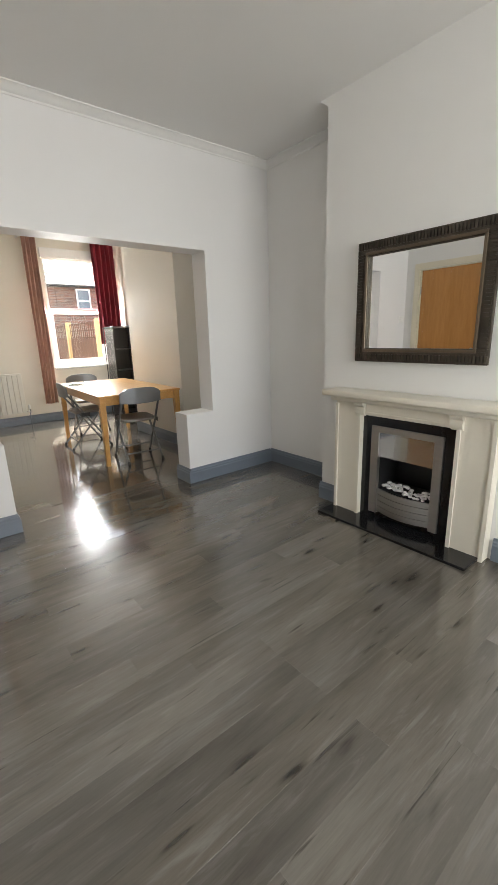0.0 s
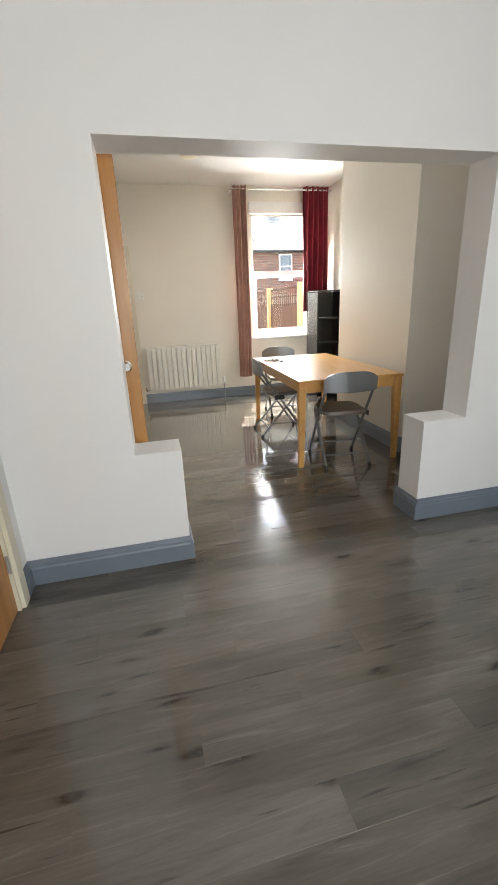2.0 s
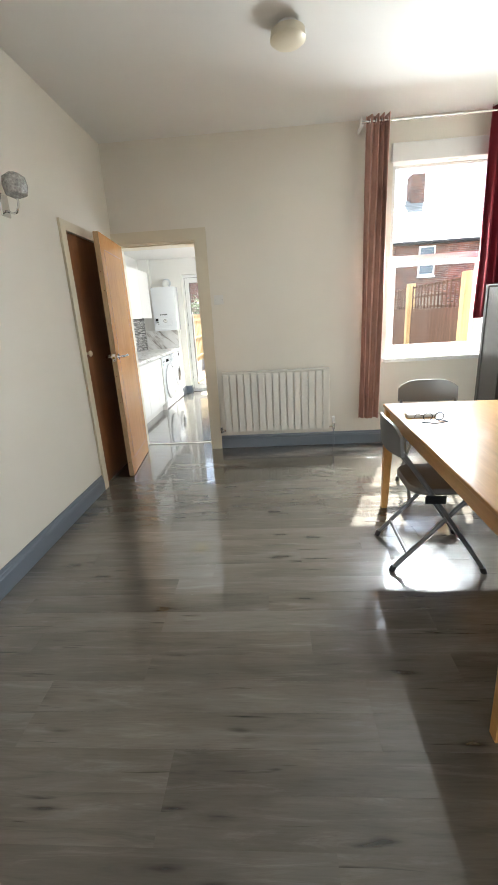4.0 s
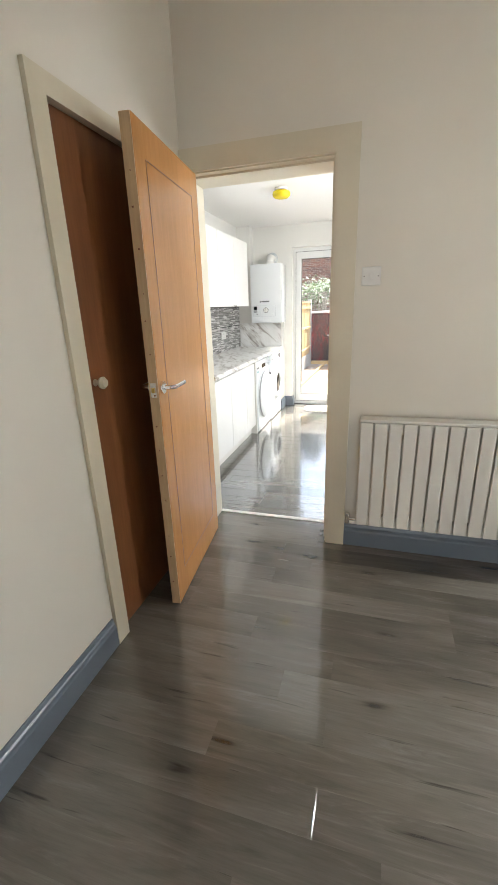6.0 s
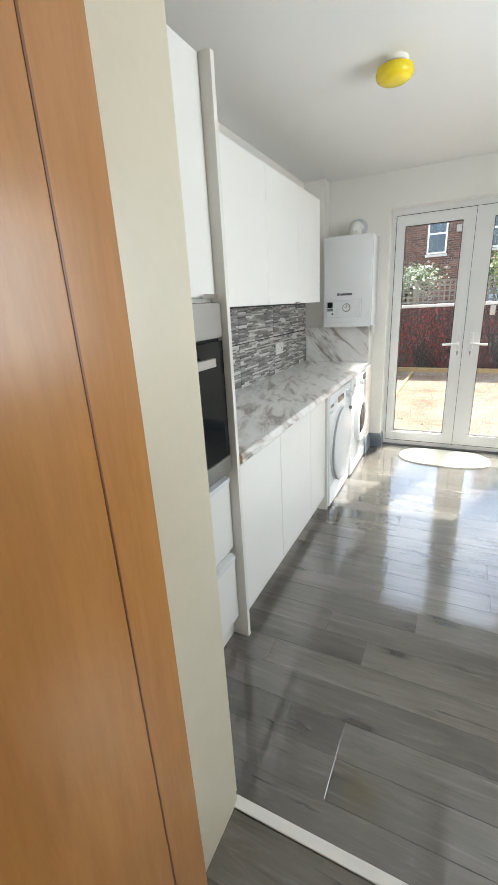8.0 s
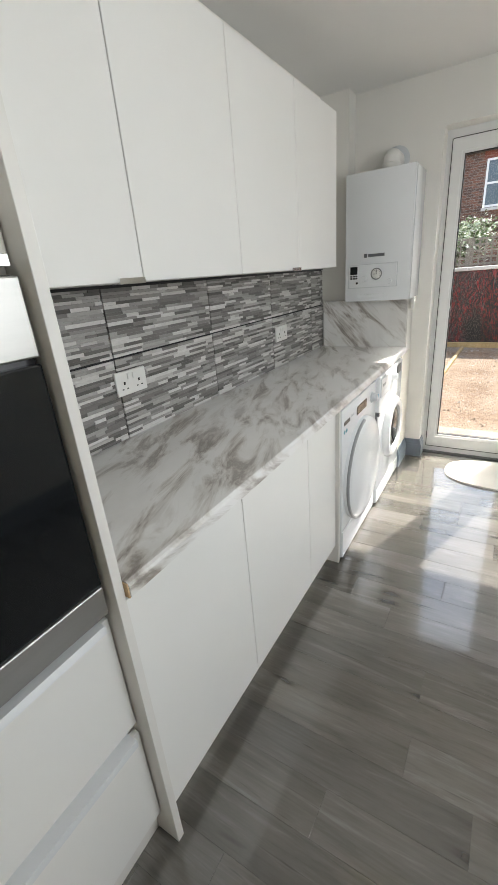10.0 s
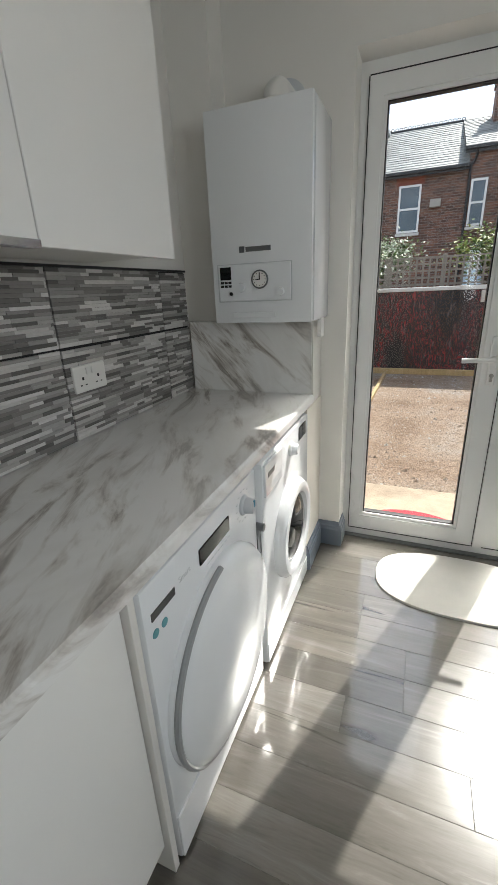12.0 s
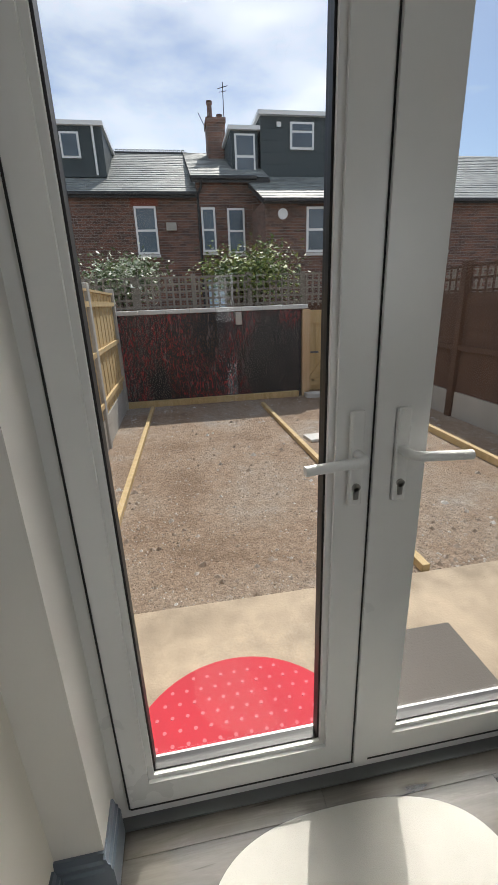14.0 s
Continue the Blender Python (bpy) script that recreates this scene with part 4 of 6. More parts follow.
part("energy_label", boxes((DF + 0.0005, DF + 0.0015, 10.02, 10.05, 0.30, 0.38)), plain("blue_sticker", (0.12, 0.34, 0.62), 0.4), dy, "blue sticker")
for zc in (0.10, 0.20):
    bm = bmesh.new()
    for r in (0.008, 0.015, 0.022):
        tube(bm, [(DF + 0.004, 10.02 + r * math.cos(a), zc + 0.03 + r * math.sin(a)) for a in [radians(30 * k) for k in range(12)]], 0.0012, 6)
    part("vent_rings", bm, APPL_GREY, dy, "", True)

wa = thing("washing_machine", "white front-loading washing machine with a dark porthole", "washing machine", (-1.25, 10.37, 0))
WF = -0.955
part("casing", rbox(-1.53, WF, 10.085, 10.650, 0.012, 0.808, 0.010), APPL, wa, "", True)
part("lower_panel", rbox(WF - 0.004, WF + 0.003, 10.09, 10.645, 0.016, 0.10, 0.003), APPL, wa)
for y in (10.13, 10.60):
    bm = bmesh.new()
    cyl(bm, (-1.01, y, 0), (-1.01, y, 0.014), 0.02, n=12)
    part("foot", bm, BLACK, wa)
part("drawer", rbox(WF - 0.004, WF + 0.008, 10.095, 10.265, 0.69, 0.80, 0.005), APPL, wa, "detergent drawer")
part("drawer_pull", boxes((WF + 0.0075, WF + 0.0085, 10.15, 10.25, 0.70, 0.725)), APPL_GREY, wa)
part("display_panel", rbox(WF - 0.002, WF + 0.003, 10.50, 10.60, 0.735, 0.79, 0.002), BLACK_GLASS, wa)
bm = bmesh.new()
ring_x(bm, [(0.028, 0), (0.027, 0.008), (0.022, 0.012), (0.020, 0.026), (0.016, 0.030)], WF, 10.39, 0.745)
part("dial", bm, APPL, wa, "white programme dial", True)
bm = bmesh.new()
ring_x(bm, [(0.195, 0), (0.195, 0.018), (0.180, 0.038), (0.160, 0.042), (0.140, 0.034), (0.132, 0.012)], WF, 10.37, 0.43, n=56)
wd = part("door_ring", bm, APPL, wa, "white porthole ring", True)
bm = bmesh.new()
ring_x(bm, [(0.136, 0.006), (0.130, 0.022), (0.10, 0.034), (0.05, 0.040), (0.01, 0.041)], WF, 10.37, 0.43, n=48)
part("porthole", bm, BLACK_GLASS, wd, "dark bulging glass porthole", True)
part("badge", boxes((WF + 0.008, WF + 0.0092, 10.118, 10.178, 0.752, 0.768)), GREY_STEEL, wa, "grey maker's badge")
hs = bmesh.new()
cyl(hs, (WF - 0.03, 10.073, 0.60), (WF + 0.006, 10.073, 0.60), 0.013, n=14)
tube(hs, ((WF - 0.015, 10.073, 0.60), (WF - 0.012, 10.073, 0.45), (WF - 0.03, 10.073, 0.10), (WF - 0.06, 10.073, 0.02)), 0.009, 8)
solid("drain_hose", hs, GREY_STEEL, "dark hose hanging between the two machines", "hose", smooth=True)

# ---- kitchen rug ----
bm = bmesh.new()
top, bot = [], []
for k in range(72):
    a = 2 * math.pi * k / 72
    cx, cy = math.cos(a), math.sin(a)
    rx = 0.37 * math.copysign(abs(cx) ** 0.78, cx)
    ry = 0.215 * math.copysign(abs(cy) ** 0.78, cy)
    bot.append(bm.verts.new((-0.275 + rx, 10.765 + ry, 0.001)))
    top.append(bm.verts.new((-0.275 + rx * 0.992, 10.765 + ry * 0.99, 0.010)))
for k in range(72):
    bm.faces.new((bot[k], bot[(k + 1) % 72], top[(k + 1) % 72], top[k]))
bm.faces.new(top)
bm.faces.new(bot[::-1])
solid("bath_rug", bm, RUG, "cream oval rug on the floor by the garden doors", "rug", smooth=True)

# ---- kitchen ceiling lamps ----
kl = thing("ceiling_lamp", "round yellow glass ceiling lamp on a pale base", "lamp", (-0.62, 9.22, KH))
bm = bmesh.new()
lathe(bm, [(0.055, 0), (0.055, -0.018), (0.045, -0.022)], Matrix.Translation((-0.62, 9.22, KH)), 28)
part("base", bm, WHITE_PLASTIC, kl, "", True)
bm = bmesh.new()
lathe(bm, [(0.048, -0.020), (0.074, -0.032), (0.080, -0.048), (0.076, -0.066), (0.058, -0.080), (0.02, -0.084)], Matrix.Translation((-0.62, 9.22, KH)), 32)
part("shade", bm, YELLOW, kl, "yellow glass shade", True)
tb = thing("strip_light", "white fluorescent strip light with a ribbed cover", "lamp", (0.0, 9.3, KH))
part("body", rbox(-0.045, 0.045, 8.68, 9.93, KH - 0.045, KH - 0.0005, 0.004), WHITE_PLASTIC, tb)
bm = bmesh.new()
cyl(bm, (0, 8.72, KH - 0.062), (0, 9.89, KH - 0.062), 0.017, n=16)
part("tube", bm, WHITE_PLASTIC, tb, "", True)
for y in (8.70, 9.91):
    part("end_cap", rbox(-0.048, 0.048, y - 0.024, y + 0.024, KH - 0.085, KH - 0.046, 0.006), APPL_GREY, tb)

# ---- outdoors ----
SOIL, nt, p = nodes_of("stony_soil")
v = coords(nt)
c = ramp(nt, tex(nt, v, 0.8, 5, 0.6, 0.5), [(0.32, (0.31, 0.215, 0.145)), (0.46, (0.44, 0.325, 0.235)), (0.56, (0.47, 0.375, 0.29)), (0.66, (0.52, 0.47, 0.42))])
c = mixed(nt, "MULTIPLY", 0.8, c, ramp(nt, tex(nt, v, 14, 6, 0.7), [(0.32, (0.60, 0.57, 0.55)), (0.6, (1, 1, 1))]))
c = mixed(nt, "MULTIPLY", 0.8, c, ramp(nt, tex(nt, v, 70, 4, 0.7), [(0.34, (0.52, 0.50, 0.48)), (0.6, (1, 1, 1))]))
c = mixed(nt, "SCREEN", 0.6, c, ramp(nt, tex(nt, v, 95, 3, 0.6), [(0.60, (0, 0, 0)), (0.72, (0.42, 0.38, 0.33))]))
nt.links.new(c, p.inputs["Base Color"])
p.inputs["Roughness"].default_value = 0.95
bumped(nt, p, tex(nt, v, 40, 6, 0.7), 0.9, 0.03)
ground = structure("ground", boxes((-300, 300, 11.18, 700, G - 0.5, G - 0.02)), SOIL, "brown stony soil of an unfinished garden", "ground")
structure("ground_side", boxes((1.15, 300, KB, 11.18, G - 0.5, G - 0.02)), SOIL, "brown stony side yard", "ground")
structure("ground_front", boxes((-300, 300, -300, -2.55, G - 0.5, G - 0.02)), CONC_GREY, "grey paved front yard", "ground")
structure("pavement_patio", rbox(-1.36, 2.55, 11.18, 11.995, G - 0.1, G + 0.004, 0.008), CONCRETE, "buff concrete strip outside the doors", "patio")
STONES = island_material("gravel", [(0, (0.27, 0.21, 0.16)), (0.5, (0.40, 0.32, 0.255)), (0.85, (0.56, 0.51, 0.46)), (1, (0.72, 0.70, 0.67))], 0.9)
rg = random.Random(7)
vs, fs = [], []
for k in range(15000):
    y = 12.01 + (rg.random() ** 1.4) * 4.3
    x = rg.uniform(-1.33, 2.6)
    dens = 0.5 + noise.noise((x * 0.9, y * 0.9, 3.1))
    if rg.random() > dens + 0.25:
        continue
    s = rg.uniform(0.003, 0.010) * (1.0 if rg.random() < 0.93 else rg.uniform(1.8, 3.6))
    a = rg.uniform(0, 6.28)
    n0 = len(vs)
    for i in range(5):
        t = a + i * 1.2566
        q = rg.uniform(0.7, 1.1)
        vs.append((x + s * q * math.cos(t), y + s * q * math.sin(t), G - 0.021))
    vs.append((x + rg.uniform(-0.3, 0.3) * s, y + rg.uniform(-0.3, 0.3) * s, G - 0.02 + s * rg.uniform(0.5, 0.9)))
    fs += [(n0 + i, n0 + (i + 1) % 5, n0 + 5) for i in range(5)]
me = bpy.data.meshes.new("gravel")
me.from_pydata(vs, [], fs)
me.materials.append(STONES)
tagged(new("gravel", me), "loose grey and brown gravel on the soil", "gravel", kind="stuff")


def plank_on_ground(x0, y0, x1, y1, w, h, material, label):
    bm = bmesh.new()
    d = Vector((x1 - x0, y1 - y0, 0))
    m = Matrix.Translation((x0, y0, G - 0.02)) @ Matrix.Rotation(math.atan2(d.y, d.x), 4, "Z")
    box(bm, 0, d.length, -w / 2, w / 2, 0, h, m)
    return solid("timber_edging", bevel(bm, 0.003), material, label, "timber", group="timber edging")


plank_on_ground(-1.03, 16.3, -1.12, 12.85, 0.045, 0.05, FENCE_WOOD, "pale timber edging batten on the soil")
plank_on_ground(0.555, 16.05, 0.635, 12.01, 0.045, 0.05, FENCE_WOOD, "pale timber edging batten on the soil")
plank_on_ground(2.12, 15.6, 2.06, 12.2, 0.05, 0.07, FENCE_WOOD, "pale timber edging along the side fence")
plank_on_ground(0.70, 14.35, 1.75, 14.5, 0.2, 0.03, COPING, "white board lying on the soil")
solid("paving_block", rbox(1.30, 1.78, 16.25, 16.42, G - 0.02, G + 0.05, 0.008), COPING, "pale stone step before the gate", "step")

# end wall with black paint and red spatter
m, nt, p = nodes_of("black_painted_wall")
v = coords(nt, (1, 1, 0.38))
drip = tex(nt, coords(nt, (7.0, 1, 2.4)), 3.0, 6, 0.75, 2.2)
area = tex(nt, v, 1.5, 3)
c = ramp(nt, tex(nt, v, 3.0, 5), [(0.3, (0.010, 0.010, 0.012)), (0.75, (0.038, 0.034, 0.036))])
red = mixed(nt, "MULTIPLY", 1.0, ramp(nt, drip, [(0.52, (0, 0, 0)), (0.59, (0.9, 0.9, 0.9))]), ramp(nt, area, [(0.47, (0, 0, 0)), (0.57, (1, 1, 1))]))
c = mixed(nt, "MIX", red, c, (0.40, 0.03, 0.035))
pale = ramp(nt, tex(nt, coords(nt, (7, 1, 1.6)), 3.4, 6, 0.7, 1.6), [(0.54, (0, 0, 0)), (0.64, (0.6, 0.6, 0.6))])
c = mixed(nt, "MIX", pale, c, (0.22, 0.17, 0.16))
nt.links.new(c, p.inputs["Base Color"])
p.inputs["Roughness"].default_value = 0.5
bumped(nt, p, tex(nt, v, 30), 0.3, 0.01)
BLACK_WALL = m
structure("wall_garden_end", boxes((-1.42, 1.27, 16.5, 16.72, G - 0.1, 1.17)), BLACK_WALL, "black painted garden wall with red spatters", "wall")
xc = -1.43
rc = random.Random(3)
while xc < 1.33:
    w = rc.uniform(0.30, 0.42)
    w = min(w, 1.38 - xc)
    solid("coping_stone", rbox(xc + 0.002, xc + w - 0.002, 16.46, 16.76, 1.171, 1.228, 0.006), COPING, "pale coping stone on the garden wall", "coping", group="coping stones")
    xc += w
solid("base_board", rbox(-1.40, 1.22, 16.43, 16.495, G - 0.02, G + 0.07, 0.004), FENCE_WOOD, "timber board along the foot of the wall", "timber")
solid("junction_box", rbox(0.27, 0.36, 16.46, 16.499, 0.98, 1.16, 0.006), STEEL, "small grey metal box on the wall", "box")
gt = thing("gate", "pale timber garden gate with a diagonal brace", "gate", (1.7, 16.55, G))
for k in range(6):
    part("board", rbox(1.42 + k * 0.105, 1.522 + k * 0.105, 16.56, 16.58, G + 0.04, 1.14, 0.003, 1), FENCE_WOOD, gt)
part("ledge", boxes((1.42, 2.05, 16.53, 16.56, 0.95, 1.05)), FENCE_WOOD, gt)
part("ledge", boxes((1.42, 2.05, 16.53, 16.56, 0.0, 0.10)), FENCE_WOOD, gt)
bm = bmesh.new()
box(bm, 0, 1.06, -0.015, 0.015, -0.045, 0.045, Matrix.Translation((1.45, 16.545, 0.08)) @ Matrix.Rotation(radians(-55), 4, "Y"))
part("brace", bm, FENCE_WOOD, gt)
part("latch", boxes((1.43, 1.56, 16.52, 16.532, 0.50, 0.53)), GREY_STEEL, gt)
solid("gate_post", rbox(1.285, 1.405, 16.47, 16.59, G - 0.05, 1.16, 0.006), DOOR_EDGE, "new orange-toned timber gate post", "post")
solid("gate_post", rbox(2.06, 2.18, 16.47, 16.59, G - 0.05, 1.16, 0.006), DOOR_EDGE, "new orange-toned timber gate post", "post")

# left fence: concrete posts and gravel boards, pale panels
fl = thing("fence", "pale new timber fence on concrete gravel boards", "fence", (-1.45, 13.8, G))
for k in range(4):
    y0 = 11.25 + k * 1.72
    part("post", rbox(-1.49, -1.39, y0 - 0.05, y0 + 0.05, G - 0.1, 1.52, 0.01), CONC_GREY, fl, "concrete post")
    y1 = min(y0 + 1.67, 16.48)
    if y1 - y0 < 0.3:
        continue
    part("gravel_board", rbox(-1.465, -1.415, y0 + 0.05, y1, G - 0.05, 0.17, 0.004), CONC_GREY, fl, "concrete gravel board")
    n = int((y1 - y0 - 0.05) / 0.115)
    for i in range(n):
        ya = y0 + 0.05 + i * 0.115
        part("board", rbox(-1.452 + 0.008 * (i % 2), -1.432 + 0.008 * (i % 2), ya, ya + 0.125, 0.172, 1.44, 0.002, 1), FENCE_WOOD, fl)
    for z in (0.30, 0.82, 1.30):
        part("rail", boxes((-1.4235, -1.395, y0 + 0.05, y1, z, z + 0.05)), FENCE_WOOD, fl)
    part("cap", boxes((-1.475, -1.40, y0 + 0.05, y1, 1.441, 1.465)), FENCE_WOOD, fl)

# right fence, brown with trellis
fr = thing("fence", "brown weathered fence with trellis on top", "fence", (2.7, 12.0, G))
for k in range(6):
    y0 = 7.75 + k * 1.76
    part("post", rbox(2.65, 2.75, y0 - 0.05, y0 + 0.05, G - 0.1, 1.64, 0.006), FENCE_WOOD if k < 2 else OLD_WOOD, fr, "timber post")
    if k == 5:
        break
    part("gravel_board", rbox(2.685, 2.735, y0 + 0.05, y0 + 1.71, G - 0.05, 0.16, 0.004), CONC_GREY, fr, "concrete gravel board")
    for i in range(9):
        z = 0.165 + i * 0.125
        bm = boxes((2.695, 2.712, y0 + 0.05, y0 + 1.71, z, z + 0.135))
        for vv in bm.verts:
            if vv.co.z > z + 0.1:
                vv.co.x += 0.010
        part("board", bm, OLD_WOOD, fr)
    bm = bmesh.new()
    for i in range(15):
        ya = y0 + 0.06 + i * 0.115
        box(bm, 2.70, 2.712, ya, ya + 0.022, 1.30, 1.60)
    for z in (1.31, 1.44, 1.57):
        box(bm, 2.712, 2.724, y0 + 0.05, y0 + 1.71, z, z + 0.024)
    part("trellis", bm, OLD_WOOD, fr, "square trellis")
    part("rail", boxes((2.665, 2.694, y0 + 0.05, y0 + 1.71, 0.66, 0.72)), OLD_WOOD, fr)
structure("wall_alley", boxes((-8.0, 9.0, 18.6, 18.8, G, 1.05)), BRICK, "low brick wall beyond the garden", "wall")
tr = thing("trellis_fence", "weathered square trellis fence beyond the garden wall", "trellis", (0.4, 17.3, 0))
for k in range(11):
    part("post", rbox(-3.0 + k * 0.9, -2.93 + k * 0.9, 17.27, 17.33, G, 1.74, 0.004), TRELLIS, tr)
bm = bmesh.new()
for i in range(88):
    box(bm, -3.0 + i * 0.104, -2.968 + i * 0.104, 17.262, 17.270, 1.20, 1.70)
for z in (1.25, 1.36, 1.47, 1.58, 1.68):
    box(bm, -3.0, 6.1, 17.254, 17.262, z, z + 0.030)
part("lattice", bm, TRELLIS, tr)
part("backing", boxes((-3.0, 6.1, 17.285, 17.30, G, 1.23)), OLD_WOOD, tr)

LEAF_A = island_material("green_leaves", [(0, (0.05, 0.10, 0.02)), (0.5, (0.16, 0.24, 0.045)), (1, (0.40, 0.42, 0.10))], 0.5)
LEAF_B = island_material("variegated_leaves", [(0, (0.05, 0.10, 0.03)), (0.45, (0.17, 0.25, 0.08)), (0.7, (0.5, 0.54, 0.40)), (1, (0.72, 0.73, 0.64))], 0.5)
BARK = plain("bark", (0.10, 0.075, 0.05), 0.9, var=0.2)


def bush(name, label, cx, cy, z0, rx, rz, leafmat, count, seed, stems=9):
    b = thing(name, label, "bush", (cx, cy, G))
    r = random.Random(seed)
    bm = bmesh.new()
    tips = []
    for k in range(stems):
        a = r.uniform(0, 6.28)
        tip = (cx + rx * 0.75 * math.cos(a) * r.random(), cy + rx * 0.5 * math.sin(a), z0 + rz * r.uniform(0.5, 1.0))
        tips.append(tip)
        tube(bm, ((cx + r.uniform(-0.1, 0.1), cy, G - 0.03), (cx * 0.5 + tip[0] * 0.5, cy, z0 - 0.2), tip), 0.012, 6)
    part("stems", bm, BARK, b, "", True)
    vs, fs = [], []
    for k in range(count):
        tx, ty, tz = r.choice(tips)
        x, y, z = tx + r.gauss(0, rx * 0.28), ty + r.gauss(0, rx * 0.25), tz + r.gauss(-0.1, rz * 0.24)
        s = r.uniform(0.024, 0.052)
        u = Vector((r.uniform(-1, 1), r.uniform(-1, 1), r.uniform(-0.6, 0.6))).normalized()
        w = u.cross(Vector((r.uniform(-1, 1), r.uniform(-1, 1), 1))).normalized()
        n0 = len(vs)
        P = Vector((x, y, z))
        vs += [tuple(P), tuple(P + u * s + w * s * 0.45), tuple(P + u * s * 2), tuple(P + u * s - w * s * 0.45)]
        fs.append((n0, n0 + 1, n0 + 2, n0 + 3))
    me = bpy.data.meshes.new("leaves")
    me.from_pydata(vs, [], fs)
    me.materials.append(leafmat)
    ob = new("leaves", me)
    ob.parent, ob.location = b, -b.location
    ob["kind"] = "stuff"
    return b


bush("bush", "variegated white-green bush behind the wall", -1.45, 17.75, 1.3, 0.75, 0.62, LEAF_B, 4200, 1)
bush("bush", "variegated white-green bush behind the wall", -2.9, 17.8, 1.3, 0.7, 0.60, LEAF_B, 3000, 5)
bush("bush", "spiky yellow-green bush behind the trellis", 0.75, 17.75, 1.3, 0.75, 0.72, LEAF_A, 4600, 2, 16)

# door mats outside
dm = thing("door_mat", "red half-round mat with pale dots on the step", "mat", (-0.46, 11.3, G))
bm = bmesh.new()
edge = [(-0.487 + 0.41 * math.cos(a), 11.24 + 0.39 * math.sin(a)) for a in [radians(k * 5) for k in range(37)]]
lo = [bm.verts.new((x, y, G + 0.005)) for x, y in edge]
hi = [bm.verts.new((x, y, G + 0.013)) for x, y in edge]
for k in range(len(edge)):
    j = (k + 1) % len(edge)
    bm.faces.new((lo[k], lo[j], hi[j], hi[k]))
bm.faces.new(hi)
bm.faces.new(lo[::-1])
part("mat", bm, RED_MAT, dm)
for i in range(-8, 9):
    for j in range(0, 9):
        x, y = -0.487 + i * 0.054 + (0.027 if j % 2 else 0), 11.262 + j * 0.05
        if ((x + 0.487) / 0.39) ** 2 + ((y - 11.24) / 0.37) ** 2 < 1:
            bm = bmesh.new()
            cyl(bm, (x, y, G + 0.0132), (x, y, G + 0.0142), 0.007, n=10)
            part("dot", bm, WHITE_DOT, dm)
solid("door_mat", rbox(-0.05, 0.50, 11.25, 11.625, G + 0.005, G + 0.016, 0.003), plain("grey_mat", (0.16, 0.145, 0.13), 0.95, var=0.1, bump=0.8, bscale=120), "flat grey mat on the concrete", "mat")


# ---- houses across the gardens ----
def house_window(parent, x0, x1, z0, z1, y, bars=1):
    w = part("window", boxes((x0 - 0.03, x1 + 0.03, y - 0.10, y + 0.05, z0 - 0.10, z0 - 0.02)), COPING, parent, "stone sill")
    f = 0.06
    fm = boxes((x0, x0 + f, y - 0.05, y + 0.04, z0, z1), (x1 - f, x1, y - 0.05, y + 0.04, z0, z1), (x0 + f, x1 - f, y - 0.05, y + 0.04, z0, z0 + f), (x0 + f, x1 - f, y - 0.05, y + 0.04, z1 - f, z1))
    if bars:
        zm = (z0 + z1) / 2
        box(fm, x0 + f, x1 - f, y - 0.055, y + 0.03, zm - 0.03, zm + 0.03)
    part("frame", fm, UPVC, w)
    part("pane", boxes((x0 + f, x1 - f, y - 0.03, y - 0.02, z0 + f, z1 - f)), WINDOW_DARK, w)
    return w


WINDOW_DARK = plain("far_window_glass", (0.10, 0.13, 0.16), 0.05, var=0.3, scale=1.0, bump=0.0)
GUTTER = plain("black_gutter", (0.03, 0.03, 0.032), 0.5)


def slates(parent, x0, x1, ya, za, yb, zb, rows=16):
    """A slope of slate courses from the eave (ya, za) to the ridge (yb, zb)."""
    bm = bmesh.new()
    r = random.Random(int(x0 * 10) + rows)
    L = math.hypot(yb - ya, zb - za)
    ty, tz = (yb - ya) / L, (zb - za) / L
    ny, nz = -tz, ty
    st = L / rows
    for i in range(rows):
        x = x0 - (0.15 if i % 2 else 0)
        while x < x1:
            w = 0.30
            xa, xb = max(x, x0), min(x + w - 0.006, x1)
            if xb - xa > 0.02:
                s0, s1 = i * st - 0.03, (i + 1) * st + 0.02
                lift = 0.018 + r.uniform(0, 0.008)
                q = [(xa, s0, lift), (xb, s0, lift), (xb, s1, 0.004), (xa, s1, 0.004)]
                up = [bm.verts.new((a, ya + b * ty + h * ny, za + b * tz + h * nz)) for a, b, h in q]
                dn = [bm.verts.new((a, ya + b * ty + (h - 0.012) * ny, za + b * tz + (h - 0.012) * nz)) for a, b, h in q]
                bm.faces.new(up)
                bm.faces.new((up[0], dn[0], dn[1], up[1]))
                bm.faces.new((up[1], dn[1], dn[2], up[2]))
            x += w
    rf = part("roof", bm, SLATE, parent, "courses of grey slate")
    under = bmesh.new()
    v4 = [under.verts.new(p) for p in ((x0, ya, za - 0.02), (x1, ya, za - 0.02), (x1, yb, zb - 0.02), (x0, yb, zb - 0.02), (x0, ya, za - 0.14), (x1, ya, za - 0.14), (x1, yb, zb - 0.14), (x0, yb, zb - 0.14))]
    for q in ((0, 1, 2, 3), (4, 7, 6, 5), (0, 4, 5, 1), (2, 6, 7, 3), (0, 3, 7, 4), (1, 5, 6, 2)):
        under.faces.new([v4[i] for i in q])
    part("roof_deck", under, GUTTER, parent)
    return rf


HL = "red brick terraced house with a grey slate roof"
# house with the plain slope
h1 = thing("house", HL, "house", (-2.0, 27, G), "terrace")
part("wall", boxes((-6.2, 0.40, 25.0, 31.0, G, 4.60)), BRICK, h1)
